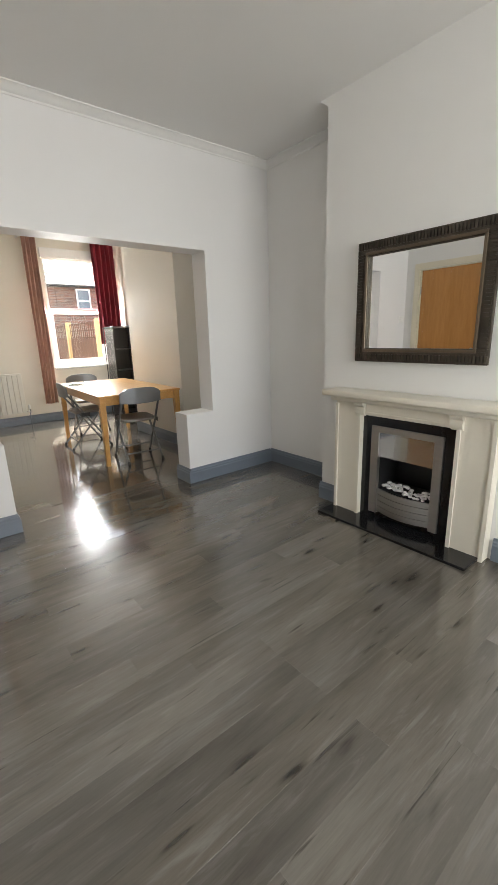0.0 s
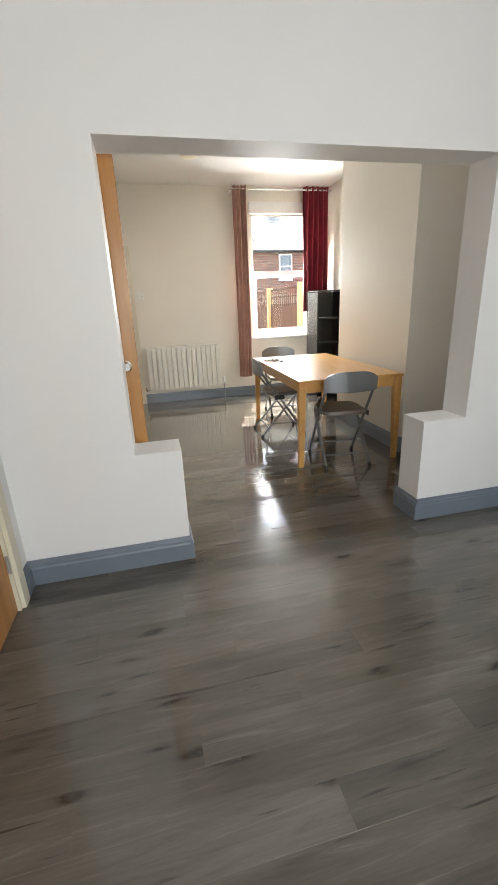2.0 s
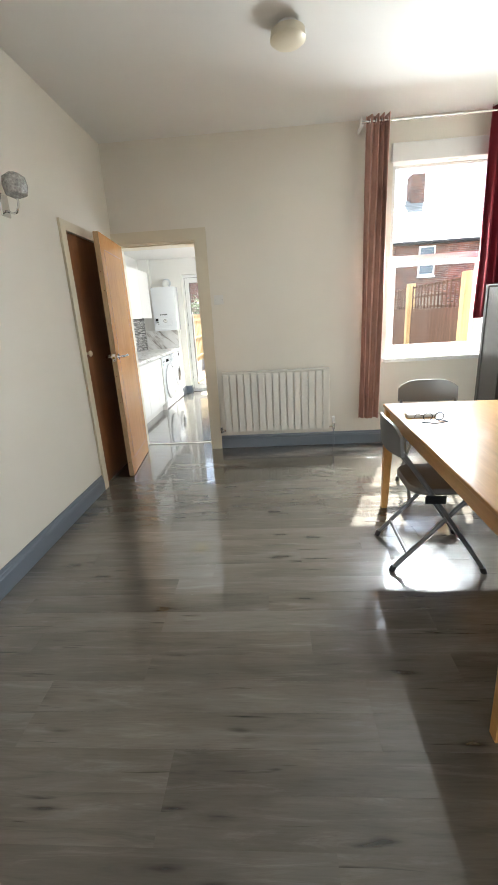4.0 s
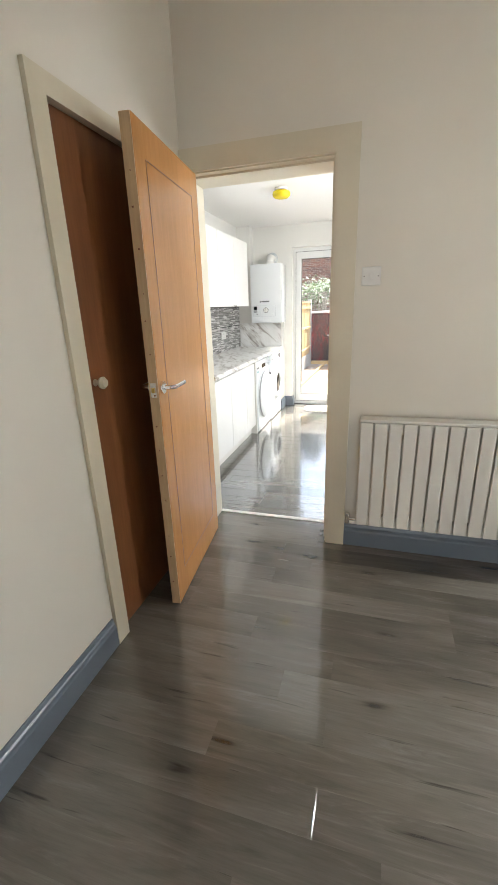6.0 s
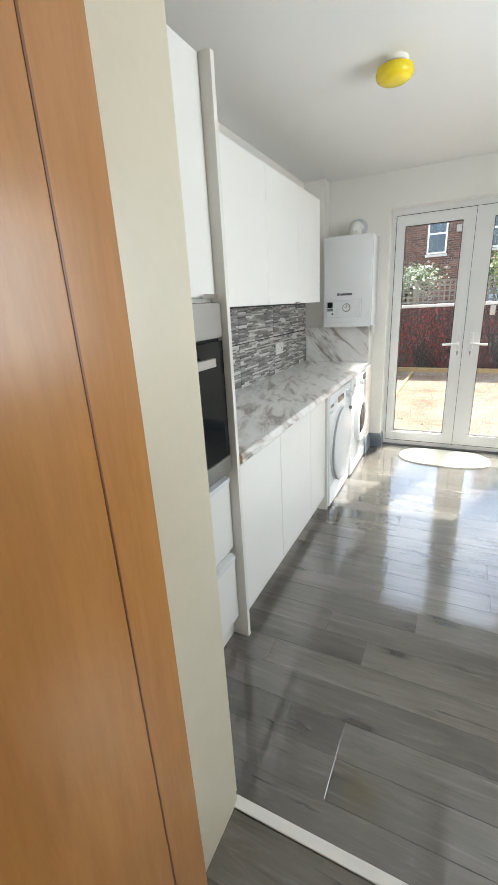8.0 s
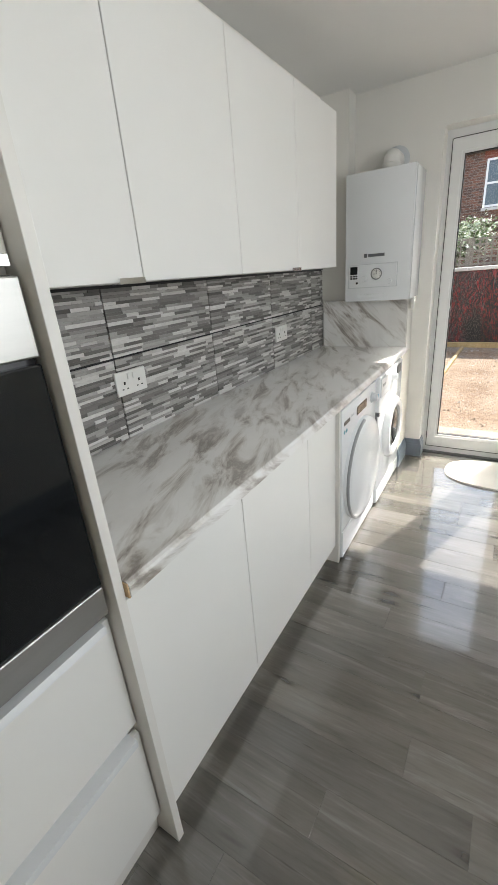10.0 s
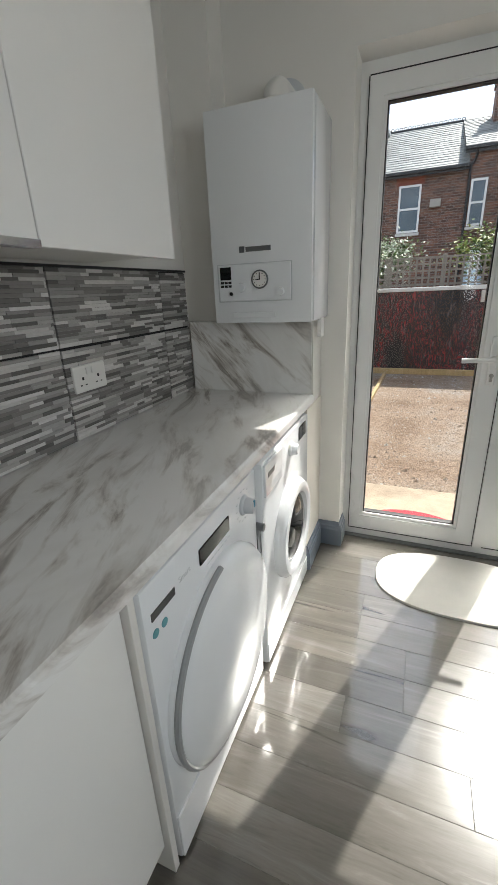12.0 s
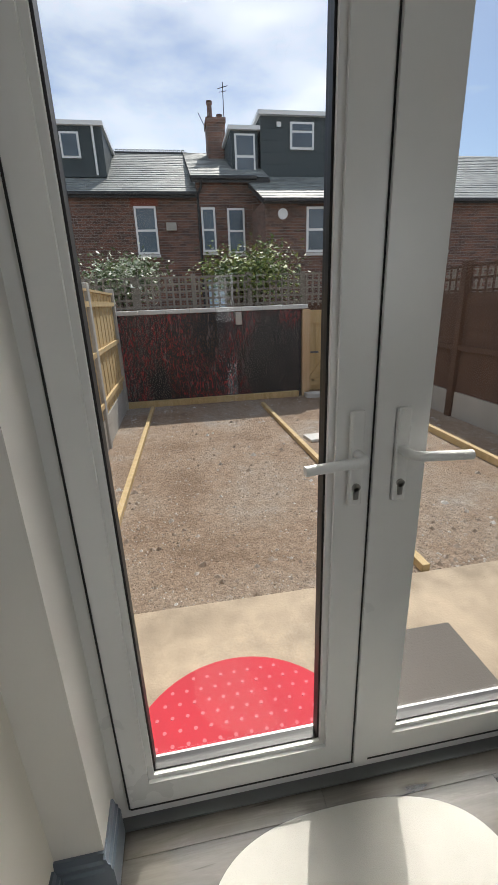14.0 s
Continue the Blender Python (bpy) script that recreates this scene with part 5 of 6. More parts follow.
slates(h1, -6.2, 0.40, 24.80, 4.56, 29.0, 6.80, 20)
part("gutter", rbox(-6.2, 0.40, 24.72, 24.84, 4.48, 4.58, 0.02), GUTTER, h1)
bm = bmesh.new()
for k in range(42):
    tube(bm, [(-6.1 + k * 0.155 + 0.055 * math.cos(a), 29.0, 6.88 + 0.055 * math.sin(a)) for a in [radians(45 * j) for j in range(9)]], 0.016, 5)
box(bm, -6.2, 0.40, 28.92, 29.08, 6.76, 6.84)
part("ridge_cresting", bm, GUTTER, h1, "row of looped ridge tiles")
house_window(h1, -1.57, -0.90, 2.86, 4.22, 25.0)
house_window(h1, -4.6, -3.9, 2.86, 4.22, 25.0)
part("lintel", boxes((-1.66, -0.81, 24.985, 25.02, 4.23, 4.44)), plain("red_lintel", (0.22, 0.07, 0.045), 0.85), h1)
part("vent", rbox(-0.62, -0.30, 24.86, 25.0, 3.52, 3.75, 0.01), CONC_GREY, h1, "grey flue terminal")
dl = part("dormer", boxes((-4.6, -2.35, 26.0, 28.6, 5.25, 6.62)), CLAD, h1, "slate-clad dormer")
part("dormer_roof", boxes((-4.7, -2.28, 25.9, 28.8, 6.62, 6.74)), UPVC, dl)
part("dormer_window", boxes((-3.62, -3.05, 25.94, 26.0, 5.75, 6.45)), UPVC, dl)
part("dormer_pane", boxes((-3.56, -3.11, 25.925, 25.94, 5.81, 6.39)), WINDOW_DARK, dl)
bm = bmesh.new()
cyl(bm, (-2.62, 25.96, 5.3), (-2.62, 25.96, 6.62), 0.035, n=8)
part("downpipe", bm, UPVC, dl, "white downpipe")

# house with the chimney and the small dormer
h2 = thing("house", HL + " and a chimney", "house", (1.3, 27, G), "terrace")
part("wall", boxes((0.402, 2.16, 25.0, 31.0, G, 5.02)), BRICK, h2)
slates(h2, 0.25, 2.72, 24.82, 4.98, 29.0, 6.85, 18)
part("gutter", rbox(0.22, 2.3, 24.74, 24.86, 4.92, 5.02, 0.02), GUTTER, h2)
house_window(h2, 0.50, 0.95, 2.90, 4.18, 25.0)
house_window(h2, 1.34, 1.90, 2.84, 4.16, 25.0)
part("yard_door", boxes((0.60, 1.15, 24.96, 25.0, 1.0, 2.05)), plain("pale_blue_paint", (0.45, 0.58, 0.68), 0.5), h2, "pale blue panel")
bm = bmesh.new()
tube(bm, ((0.55, 24.80, 4.95), (0.55, 24.92, 4.70), (0.43, 24.95, 4.55), (0.43, 24.95, 0.0)), 0.04, 8)
part("downpipe", bm, GUTTER, h2, "", True)
ch = part("chimney", boxes((1.12, 1.76, 27.7, 28.5, 5.9, 7.40), (1.08, 1.80, 27.66, 28.54, 7.40, 7.55)), BRICK, h2, "brick chimney stack")
for x, hh in ((1.28, 0.62), (1.62, 0.22)):
    bm = bmesh.new()
    lathe(bm, [(0.13, 7.55), (0.10, 7.65), (0.085, 7.55 + hh * 0.8), (0.11, 7.55 + hh * 0.85), (0.11, 7.55 + hh)], Matrix.Translation((x, 28.1, 0)), 14)
    part("chimney_pot", bm, BRICK, ch, "terracotta chimney pot", True)
bm = bmesh.new()
tube(bm, ((1.80, 28.1, 7.2), (1.80, 28.1, 8.75)), 0.015, 6)
tube(bm, ((1.62, 28.1, 8.55), (1.98, 28.1, 8.65)), 0.012, 6)
tube(bm, ((1.66, 28.1, 8.45), (1.94, 28.1, 8.5)), 0.010, 6)
tube(bm, ((1.10, 28.0, 7.3), (0.85, 27.9, 7.75)), 0.012, 6)
part("aerial", bm, GUTTER, ch, "thin television aerial")
d5 = part("dormer", boxes((1.70, 2.60, 26.0, 28.5, 5.25, 6.60)), CLAD, h2, "small dormer with white trim")
part("dormer_roof", boxes((1.62, 2.68, 25.88, 28.6, 6.60, 6.72)), UPVC, d5)
part("dormer_window", boxes((1.82, 2.50, 25.93, 26.0, 5.40, 6.50)), UPVC, d5)
part("dormer_pane", boxes((1.88, 2.44, 25.915, 25.93, 5.46, 5.82), (1.88, 2.44, 25.915, 25.93, 5.90, 6.44)), WINDOW_DARK, d5)

# house with the wide dark dormer
h3 = thing("house", "brick terraced house with a wide dark clad dormer", "house", (4.0, 27, G), "terrace")
part("wall", boxes((2.162, 6.2, 23.0, 31.0, G, 4.02)), BRICK, h3)
slates(h3, 2.05, 6.25, 22.80, 3.98, 26.0, 5.30, 14)
slates(h3, 6.25, 9.8, 22.80, 3.98, 29.0, 6.9, 22)
part("wall", boxes((6.21, 9.8, 23.0, 31.0, G, 4.0)), BRICK, h3)
part("wall", boxes((2.163, 2.75, 24.9, 25.1, 4.02, 4.93)), BRICK, h3)
part("gutter", rbox(2.05, 9.8, 22.70, 22.83, 3.88, 3.98, 0.02), GUTTER, h3)
bm = bmesh.new()
for k in range(11):
    box(bm, 2.70, 6.2, 25.99 - 0.004 * (k % 2), 28.6, 5.15 + k * 0.17, 5.318 + k * 0.17)
d6 = part("dormer", bm, CLAD, h3, "wide dormer in dark horizontal cladding")
part("dormer_roof", boxes((2.60, 6.3, 25.85, 28.8, 7.02, 7.14)), UPVC, d6)
part("dormer_window", boxes((3.70, 4.52, 25.92, 25.985, 6.08, 6.86)), UPVC, d6)
part("dormer_pane", boxes((3.77, 4.45, 25.905, 25.92, 6.15, 6.55), (3.77, 4.45, 25.905, 25.92, 6.62, 6.79)), WINDOW_DARK, d6)
part("dormer_vent", boxes((3.25, 3.40, 25.95, 25.985, 6.72, 6.86)), UPVC, d6)
house_window(h3, 3.36, 4.02, 2.62, 3.80, 23.0)
house_window(h3, 7.2, 7.9, 2.62, 3.80, 23.0)
house_window(h3, 5.0, 5.6, 2.62, 3.80, 23.0)
bm = bmesh.new()
cyl(bm, (2.66, 22.99, 3.62), (2.66, 22.93, 3.62), 0.14, n=20)
part("alarm_box", bm, UPVC, h3, "round white alarm box")
part("chimney", boxes((8.4, 9.1, 28.4, 29.2, 6.2, 8.0)), BRICK, h3, "brick chimney stack")
# end house farther along
h4 = thing("house", HL + " farther along", "house", (14, 27, G), "terrace")
part("wall", boxes((9.81, 18.0, 23.0, 31.0, G, 4.0)), BRICK, h4)
slates(h4, 9.81, 18.0, 22.80, 3.98, 29.0, 6.9, 22)
for x in (11.0, 13.4, 15.8):
    house_window(h4, x, x + 0.8, 2.62, 3.80, 23.0)
h5 = thing("house", HL + " farther along", "house", (-10, 27, G), "terrace")
part("wall", boxes((-15.0, -6.21, 25.0, 31.0, G, 4.6)), BRICK, h5)
slates(h5, -15.0, -6.2, 24.8, 4.56, 29.0, 6.8, 20)
for x in (-8.0, -10.4, -12.8):
    house_window(h5, x, x + 0.7, 2.86, 4.22, 25.0)


# ---- living room things ----
fp = thing("fireplace_surround", "cream fireplace surround with a moulded mantel shelf", "fireplace", (2.32, 1.48, 0))
part("mantel_shelf", rbox(2.165, 2.359, 0.900, 2.050, 0.865, 0.905, 0.010, 3), MANTEL, fp, "", True)
part("bed_mould", rbox(2.225, 2.359, 0.930, 2.020, 0.828, 0.8645, 0.012, 3), MANTEL, fp, "", True)
part("frieze", rbox(2.285, 2.359, 1.16, 1.80, 0.742, 0.827, 0.004), MANTEL, fp)
part("frieze_bead", rbox(2.276, 2.2845, 1.16, 1.80, 0.750, 0.766, 0.003), MANTEL, fp)
for y0, y1, yc in ((1.80, 2.01, 1.80), (0.950, 1.16, 1.16)):
    leg = part("leg", rbox(2.290, 2.359, y0, y1, 0.0, 0.8275, 0.004), MANTEL, fp)
    ya, yb = (y0, y0 + 0.012) if yc == y0 else (y1 - 0.012, y1)
    part("flute", boxes((2.278, 2.2895, y0 + 0.0, y0 + 0.022, 0.0, 0.80)), MANTEL, leg)
    part("flute", boxes((2.278, 2.2895, y1 - 0.022, y1 - 0.0, 0.0, 0.80)), MANTEL, leg)
    bm = bmesh.new()
    pr = [(2.2895, 0.735), (2.270, 0.748), (2.262, 0.772), (2.268, 0.795), (2.245, 0.815), (2.245, 0.8275), (2.2895, 0.8275)]
    a = [bm.verts.new((x, yc - 0.035, z)) for x, z in pr]
    b = [bm.verts.new((x, yc + 0.035, z)) for x, z in pr]
    for i in range(len(pr)):
        j = (i + 1) % len(pr)
        bm.faces.new((a[i], a[j], b[j], b[i]))
    bm.faces.new(a[::-1])
    bm.faces.new(b)
    part("corbel", bm, MANTEL, fp, "small scrolled corbel", True)
part("back_panel", boxes((2.320, 2.359, 1.16, 1.255, 0.018, 0.742), (2.320, 2.359, 1.705, 1.80, 0.018, 0.742), (2.320, 2.359, 1.255, 1.705, 0.655, 0.742)), GRANITE, fp, "polished black back panel")
solid("hearth", rbox(2.120, 2.358, 0.975, 2.030, 0.0005, 0.018, 0.003), GRANITE, "polished black granite hearth slab", "hearth")
fi = thing("electric_fire", "inset electric fire with steel trim and white pebbles", "fire", (2.33, 1.48, 0.02))
part("trim", boxes((2.306, 2.335, 1.235, 1.290, 0.06, 0.675), (2.306, 2.335, 1.670, 1.725, 0.06, 0.675), (2.306, 2.335, 1.290, 1.670, 0.635, 0.675)), STEEL, fi)
part("firebox", boxes((2.34, 2.56, 1.262, 1.290, 0.06, 0.65), (2.34, 2.56, 1.670, 1.698, 0.06, 0.65), (2.56, 2.575, 1.262, 1.698, 0.06, 0.65), (2.34, 2.56, 1.29, 1.67, 0.62, 0.65), (2.34, 2.56, 1.29, 1.67, 0.06, 0.225)), BLACK, fi)
part("top_glass", boxes((2.312, 2.318, 1.290, 1.670, 0.47, 0.635)), MIRROR, fi, "reflecting upper panel")
for k in range(4):
    bm = bmesh.new()
    z0, z1 = 0.075 + k * 0.042, 0.075 + k * 0.042 + 0.038
    arc = [(2.330 - 0.055 * math.sin(math.pi * i / 16), 1.265 + 0.43 * i / 16) for i in range(17)]
    rows = []
    for dx, z in ((0, z0), (0, z1), (0.012, z1), (0.012, z0)):
        rows.append([bm.verts.new((x + dx, y, z)) for x, y in arc])
    for a, b in zip(rows, rows[1:] + rows[:1]):
        for i in range(16):
            bm.faces.new((a[i], a[i + 1], b[i + 1], b[i]))
    bm.faces.new([r[0] for r in rows])
    bm.faces.new([r[-1] for r in rows][::-1])
    part("fret", bm, STEEL, fi, "bowed steel fret bar", True)
rp = random.Random(9)
for k in range(64):
    y, x = 1.30 + 0.36 * rp.random(), 2.335 + rp.random() * 0.10
    bm = bmesh.new()
    bmesh.ops.create_icosphere(bm, subdivisions=2, radius=1)
    s = rp.uniform(0.010, 0.016)
    for vv in bm.verts:
        vv.co = Vector((x + vv.co.x * s, y + vv.co.y * s * rp.uniform(1.2, 1.25), 0.236 + rp.uniform(0, 0.001) + 0.011 * (k % 3) + vv.co.z * s * 0.75))
    part("pebble", bm, PEBBLE, fi, "", True)

mi = thing("wall_mirror", "large mirror in a dark pewter frame with ribbed edge", "mirror", (2.345, 1.49, 1.11))
MY0, MY1, MZ0, MZ1 = 1.055, 1.895, 1.092, 1.818
part("mirror_glass", boxes((2.338, 2.344, MY0 + 0.07, MY1 - 0.07, MZ0 + 0.07, MZ1 - 0.07)), MIRROR, mi)
part("backing", boxes((2.3445, 2.3595, MY0 + 0.01, MY1 - 0.01, MZ0 + 0.01, MZ1 - 0.01)), BLACK, mi)
for (a, b, c, d) in ((MY0, MY1, MZ0, MZ0 + 0.085), (MY0, MY1, MZ1 - 0.085, MZ1), (MY0, MY0 + 0.085, MZ0 + 0.085, MZ1 - 0.085), (MY1 - 0.085, MY1, MZ0 + 0.085, MZ1 - 0.085)):
    fr_bar = part("frame_bar", rbox(2.318, 2.3375, a, b, c, d, 0.006), PEWTER, mi)
for (a, b, c, d) in ((MY0 + 0.062, MY1 - 0.062, MZ0 + 0.062, MZ0 + 0.080), (MY0 + 0.062, MY1 - 0.062, MZ1 - 0.080, MZ1 - 0.062), (MY0 + 0.062, MY0 + 0.080, MZ0 + 0.08, MZ1 - 0.08), (MY1 - 0.080, MY1 - 0.062, MZ0 + 0.08, MZ1 - 0.08)):
    part("inner_bead", rbox(2.309, 2.3178, a, b, c, d, 0.004), plain("worn_bronze", (0.16, 0.125, 0.09), 0.35, 0.7, var=0.2), mi)
n = 44
for k in range(n):
    y = MY0 + 0.004 + k * (MY1 - MY0 - 0.008) / n
    for z0, z1 in ((MZ0 + 0.012, MZ0 + 0.048), (MZ1 - 0.048, MZ1 - 0.012)):
        part("rib", boxes((2.308, 2.3178, y, y + 0.012, z0, z1)), PEWTER, mi)
n = 32
for k in range(n):
    z = MZ0 + 0.055 + k * (MZ1 - MZ0 - 0.11) / n
    for y0, y1 in ((MY0 + 0.012, MY0 + 0.048), (MY1 - 0.048, MY1 - 0.012)):
        part("rib", boxes((2.308, 2.3178, y0, y1, z, z + 0.012)), PEWTER, mi)


def wall_plate(name, label, x, y, z, w=0.086, rockers=1, facing=(0, -1)):
    s = thing(name, label, "switch", (x, y, z))
    fx, fy = facing
    h = 0.043

    def at(u0, u1, d0, d1, z0, z1, bev):
        if fy:
            return rbox(x + u0, x + u1, min(y + fy * d0, y + fy * d1), max(y + fy * d0, y + fy * d1), z + z0, z + z1, bev, 1)
        return rbox(min(x + fx * d0, x + fx * d1), max(x + fx * d0, x + fx * d1), y + u0, y + u1, z + z0, z + z1, bev, 1)
    part("plate", at(-w / 2, w / 2, 0.0005, 0.010, -h, h, 0.003), WHITE_PLASTIC, s)
    for k in range(rockers):
        u = (k - (rockers - 1) / 2) * 0.026
        part("rocker", at(u - 0.009, u + 0.009, 0.0102, 0.014, -0.016, 0.016, 0.001), WHITE_PLASTIC, s)
    for u in (-w / 2 + 0.012, w / 2 - 0.012):
        part("screw", at(u - 0.003, u + 0.003, 0.0102, 0.0112, -0.003, 0.003, 0.0005), STEEL, s)
    return s


wall_plate("light_switch", "white light switch on the white partition", -0.375, W1, 1.41, 0.12, 2)
wall_plate("light_switch", "white light switch beside the kitchen doorway", 0.218, DB, 1.50, 0.09, 1)

# ---- dining room things ----
ta = thing("dining_table", "honey pine dining table with straight square legs", "table")
TW, TL, TZ = 0.90, 1.70, 0.735
part("tabletop", rbox(-TW / 2, TW / 2, -TL / 2, TL / 2, TZ - 0.022, TZ, 0.005), TABLE_WOOD, ta)
for x0, x1, y0, y1 in ((-TW / 2 + 0.07, TW / 2 - 0.07, -TL / 2 + 0.03, -TL / 2 + 0.05), (-TW / 2 + 0.07, TW / 2 - 0.07, TL / 2 - 0.05, TL / 2 - 0.03), (-TW / 2 + 0.03, -TW / 2 + 0.05, -TL / 2 + 0.07, TL / 2 - 0.07), (TW / 2 - 0.05, TW / 2 - 0.03, -TL / 2 + 0.07, TL / 2 - 0.07)):
    part("apron", boxes((x0, x1, y0, y1, TZ - 0.105, TZ - 0.0225)), TABLE_WOOD, ta)
for sx in (-1, 1):
    for sy in (-1, 1):
        bm = bmesh.new()
        xo, yo = sx * (TW / 2 - 0.008), sy * (TL / 2 - 0.008)
        xi, yi = xo - sx * 0.062, yo - sy * 0.062
        box(bm, min(xo, xi), max(xo, xi), min(yo, yi), max(yo, yi), 0.0, TZ - 0.0225)
        for vv in bm.verts:
            if vv.co.z < 0.1:
                vv.co.x = xo - sx * 0.04 if abs(vv.co.x - xi) < 1e-6 else xo
                vv.co.y = yo - sy * 0.04 if abs(vv.co.y - yi) < 1e-6 else yo
        part("leg", bevel(bm, 0.003), TABLE_WOOD, ta)
ta.matrix_basis = pose(1.845, 5.06, 0, 0, 0, -2.2)


def folding_chair():
    """Local: the sitter looks along +y; the back stands at -y."""
    c = thing("folding_chair", "grey steel folding chair with a padded seat", "chair", group="folding chairs")
    for s in (-1, 1):
        bm = bmesh.new()
        tube(bm, ((s * 0.20, 0.235, 0.012), (s * 0.20, -0.05, 0.44), (s * 0.195, -0.205, 0.66)), 0.0115)
        part("front_leg", bm, GREY_STEEL, c, "", True)
        bm = bmesh.new()
        tube(bm, ((s * 0.185, -0.225, 0.012), (s * 0.185, 0.135, 0.425)), 0.0115)
        part("rear_leg", bm, GREY_STEEL, c, "", True)
        for y, x in ((0.235, 0.20), (-0.225, 0.185)):
            bm = bmesh.new()
            cyl(bm, (s * x, y, 0.0), (s * x, y - 0.012 * (1 if y > 0 else -1), 0.032), 0.0155, n=12)
            part("foot_cap", bm, BLACK, c, "black rubber cap", True)
        part("hinge_plate", boxes((s * 0.212 - 0.002, s * 0.212 + 0.002, -0.09, 0.01, 0.40, 0.445)), BLACK, c)
    bm = bmesh.new()
    tube(bm, ((-0.185, -0.15, 0.10), (0.185, -0.15, 0.10)), 0.008)
    part("cross_bar", bm, GREY_STEEL, c, "", True)
    bm = bmesh.new()
    tube(bm, ((-0.20, 0.17, 0.11), (0.20, 0.17, 0.11)), 0.008)
    part("cross_bar", bm, GREY_STEEL, c, "", True)
    bm = bmesh.new()
    prof = []
    for k in range(48):
        a = 2 * math.pi * k / 48
        cx, sy = math.cos(a), math.sin(a)
        prof.append((0.188 * math.copysign(abs(cx) ** 0.45, cx), 0.035 + 0.185 * math.copysign(abs(sy) ** 0.45, sy)))
    rings = []
    for f, z in ((0.93, 0.432), (1.0, 0.440), (1.0, 0.455), (0.95, 0.468), (0.6, 0.472)):
        rings.append([bm.verts.new((x * f, 0.035 + (y - 0.035) * f, z - 0.02 * (0.2 - y) * 0.5)) for x, y in prof])
    for a, b in zip(rings, rings[1:]):
        for i in range(48):
            bm.faces.new((a[i], a[(i + 1) % 48], b[(i + 1) % 48], b[i]))
    bm.faces.new(rings[0][::-1])
    bm.faces.new(rings[-1])
    part("seat", bm, SEAT_GREY, c, "grey-brown padded seat", True)
    bm = bmesh.new()
    N, T = 20, 10
    grid = []
    for side in (0, 0.014):
        rows = []
        for j in range(T + 1):
            row = []
            for i in range(N + 1):
                u = -1 + 2 * i / N
                w = j / T
                top = 0.80 - 0.055 * abs(u) ** 4
                bot = 0.635 + 0.012 * u * u
                z = bot + (top - bot) * w
                y = -0.205 - 0.10 * (z - 0.66) * 0.8 - 0.030 * (1 - u * u) - side
                row.append(bm.verts.new((u * 0.215, y, z)))
            rows.append(row)
        grid.append(rows)
    for rows in grid:
        for j in range(T):
            for i in range(N):
                bm.faces.new((rows[j][i], rows[j][i + 1], rows[j + 1][i + 1], rows[j + 1][i]))
    A, Bk = grid
    for i in range(N):
        bm.faces.new((A[0][i], A[0][i + 1], Bk[0][i + 1], Bk[0][i]))
        bm.faces.new((A[T][i], A[T][i + 1], Bk[T][i + 1], Bk[T][i]))
    for j in range(T):
        bm.faces.new((A[j][0], A[j + 1][0], Bk[j + 1][0], Bk[j][0]))
        bm.faces.new((A[j][N], A[j + 1][N], Bk[j + 1][N], Bk[j][N]))
    part("backrest", bm, GREY_STEEL, c, "curved grey steel backrest", True)
    return c


ch1 = folding_chair()
ch1.matrix_basis = pose(1.775, 4.335, 0, 0, 0, -6)
copy_thing(ch1, pose(1.535, 5.33, 0, 0, 0, -92))
copy_thing(ch1, pose(1.86, 6.16, 0, 0, 0, 176))

# on the table
solid("paper_sheet", boxes((1.49, 1.80, 5.66, 5.87, TZ + 0.0005, TZ + 0.0015)), WHITE_PLASTIC, "white sheet of paper on the table", "paper")
solid("spectacle_case", rbox(1.46, 1.62, 5.52, 5.59, TZ + 0.0005, TZ + 0.02, 0.006), WHITE_PLASTIC, "small white case on the table", "case")
bm = bmesh.new()
for cx in (1.54, 1.60):
    tube(bm, [(cx + 0.026 * math.cos(a), 5.44 + 0.004 * math.cos(a), TZ + 0.026 + 0.021 * math.sin(a)) for a in [radians(30 * k) for k in range(13)]], 0.0022, 6)
tube(bm, ((1.515, 5.44, TZ + 0.032), (1.50, 5.50, TZ + 0.03), (1.495, 5.515, TZ + 0.006)), 0.002, 6)
tube(bm, ((1.626, 5.44, TZ + 0.032), (1.64, 5.54, TZ + 0.03), (1.64, 5.57, TZ + 0.006)), 0.002, 6)
tube(bm, ((1.50, 5.41, TZ + 0.004), (1.56, 5.38, TZ + 0.004), (1.64, 5.41, TZ + 0.004), (1.60, 5.46, TZ + 0.004)), 0.003, 6)
solid("spectacles", bm, BLACK, "black spectacles lying on the table", "spectacles", smooth=True)

# radiator
ra = thing("radiator", "white column radiator with flat vertical panels", "radiator", (0.735, 7.32, 0.17))
RX0, RX1, n = 0.206, 1.262, 15
step = (RX1 - RX0) / n
for k in range(n):
    x = RX0 + k * step
    part("panel", rbox(x + 0.004, x + step - 0.004, 7.266, 7.285, 0.205, 0.795, 0.005), RAD, ra)
for z in (0.235, 0.765):
    part("header", boxes((RX0, RX1, 7.292, 7.330, z - 0.02, z + 0.02)), RAD, ra)
for k in range(n):
    x = RX0 + (k + 0.5) * step
    part("web", boxes((x - 0.015, x + 0.015, 7.2855, 7.291, 0.21, 0.79)), RAD, ra)
part("top_grille", rbox(RX0, RX1, 7.268, 7.355, 0.797, 0.812, 0.004), RAD, ra)
part("bracket", boxes((0.40, 0.43, 7.331, 7.394, 0.3, 0.7)), RAD, ra)
part("bracket", boxes((1.04, 1.07, 7.331, 7.394, 0.3, 0.7)), RAD, ra)
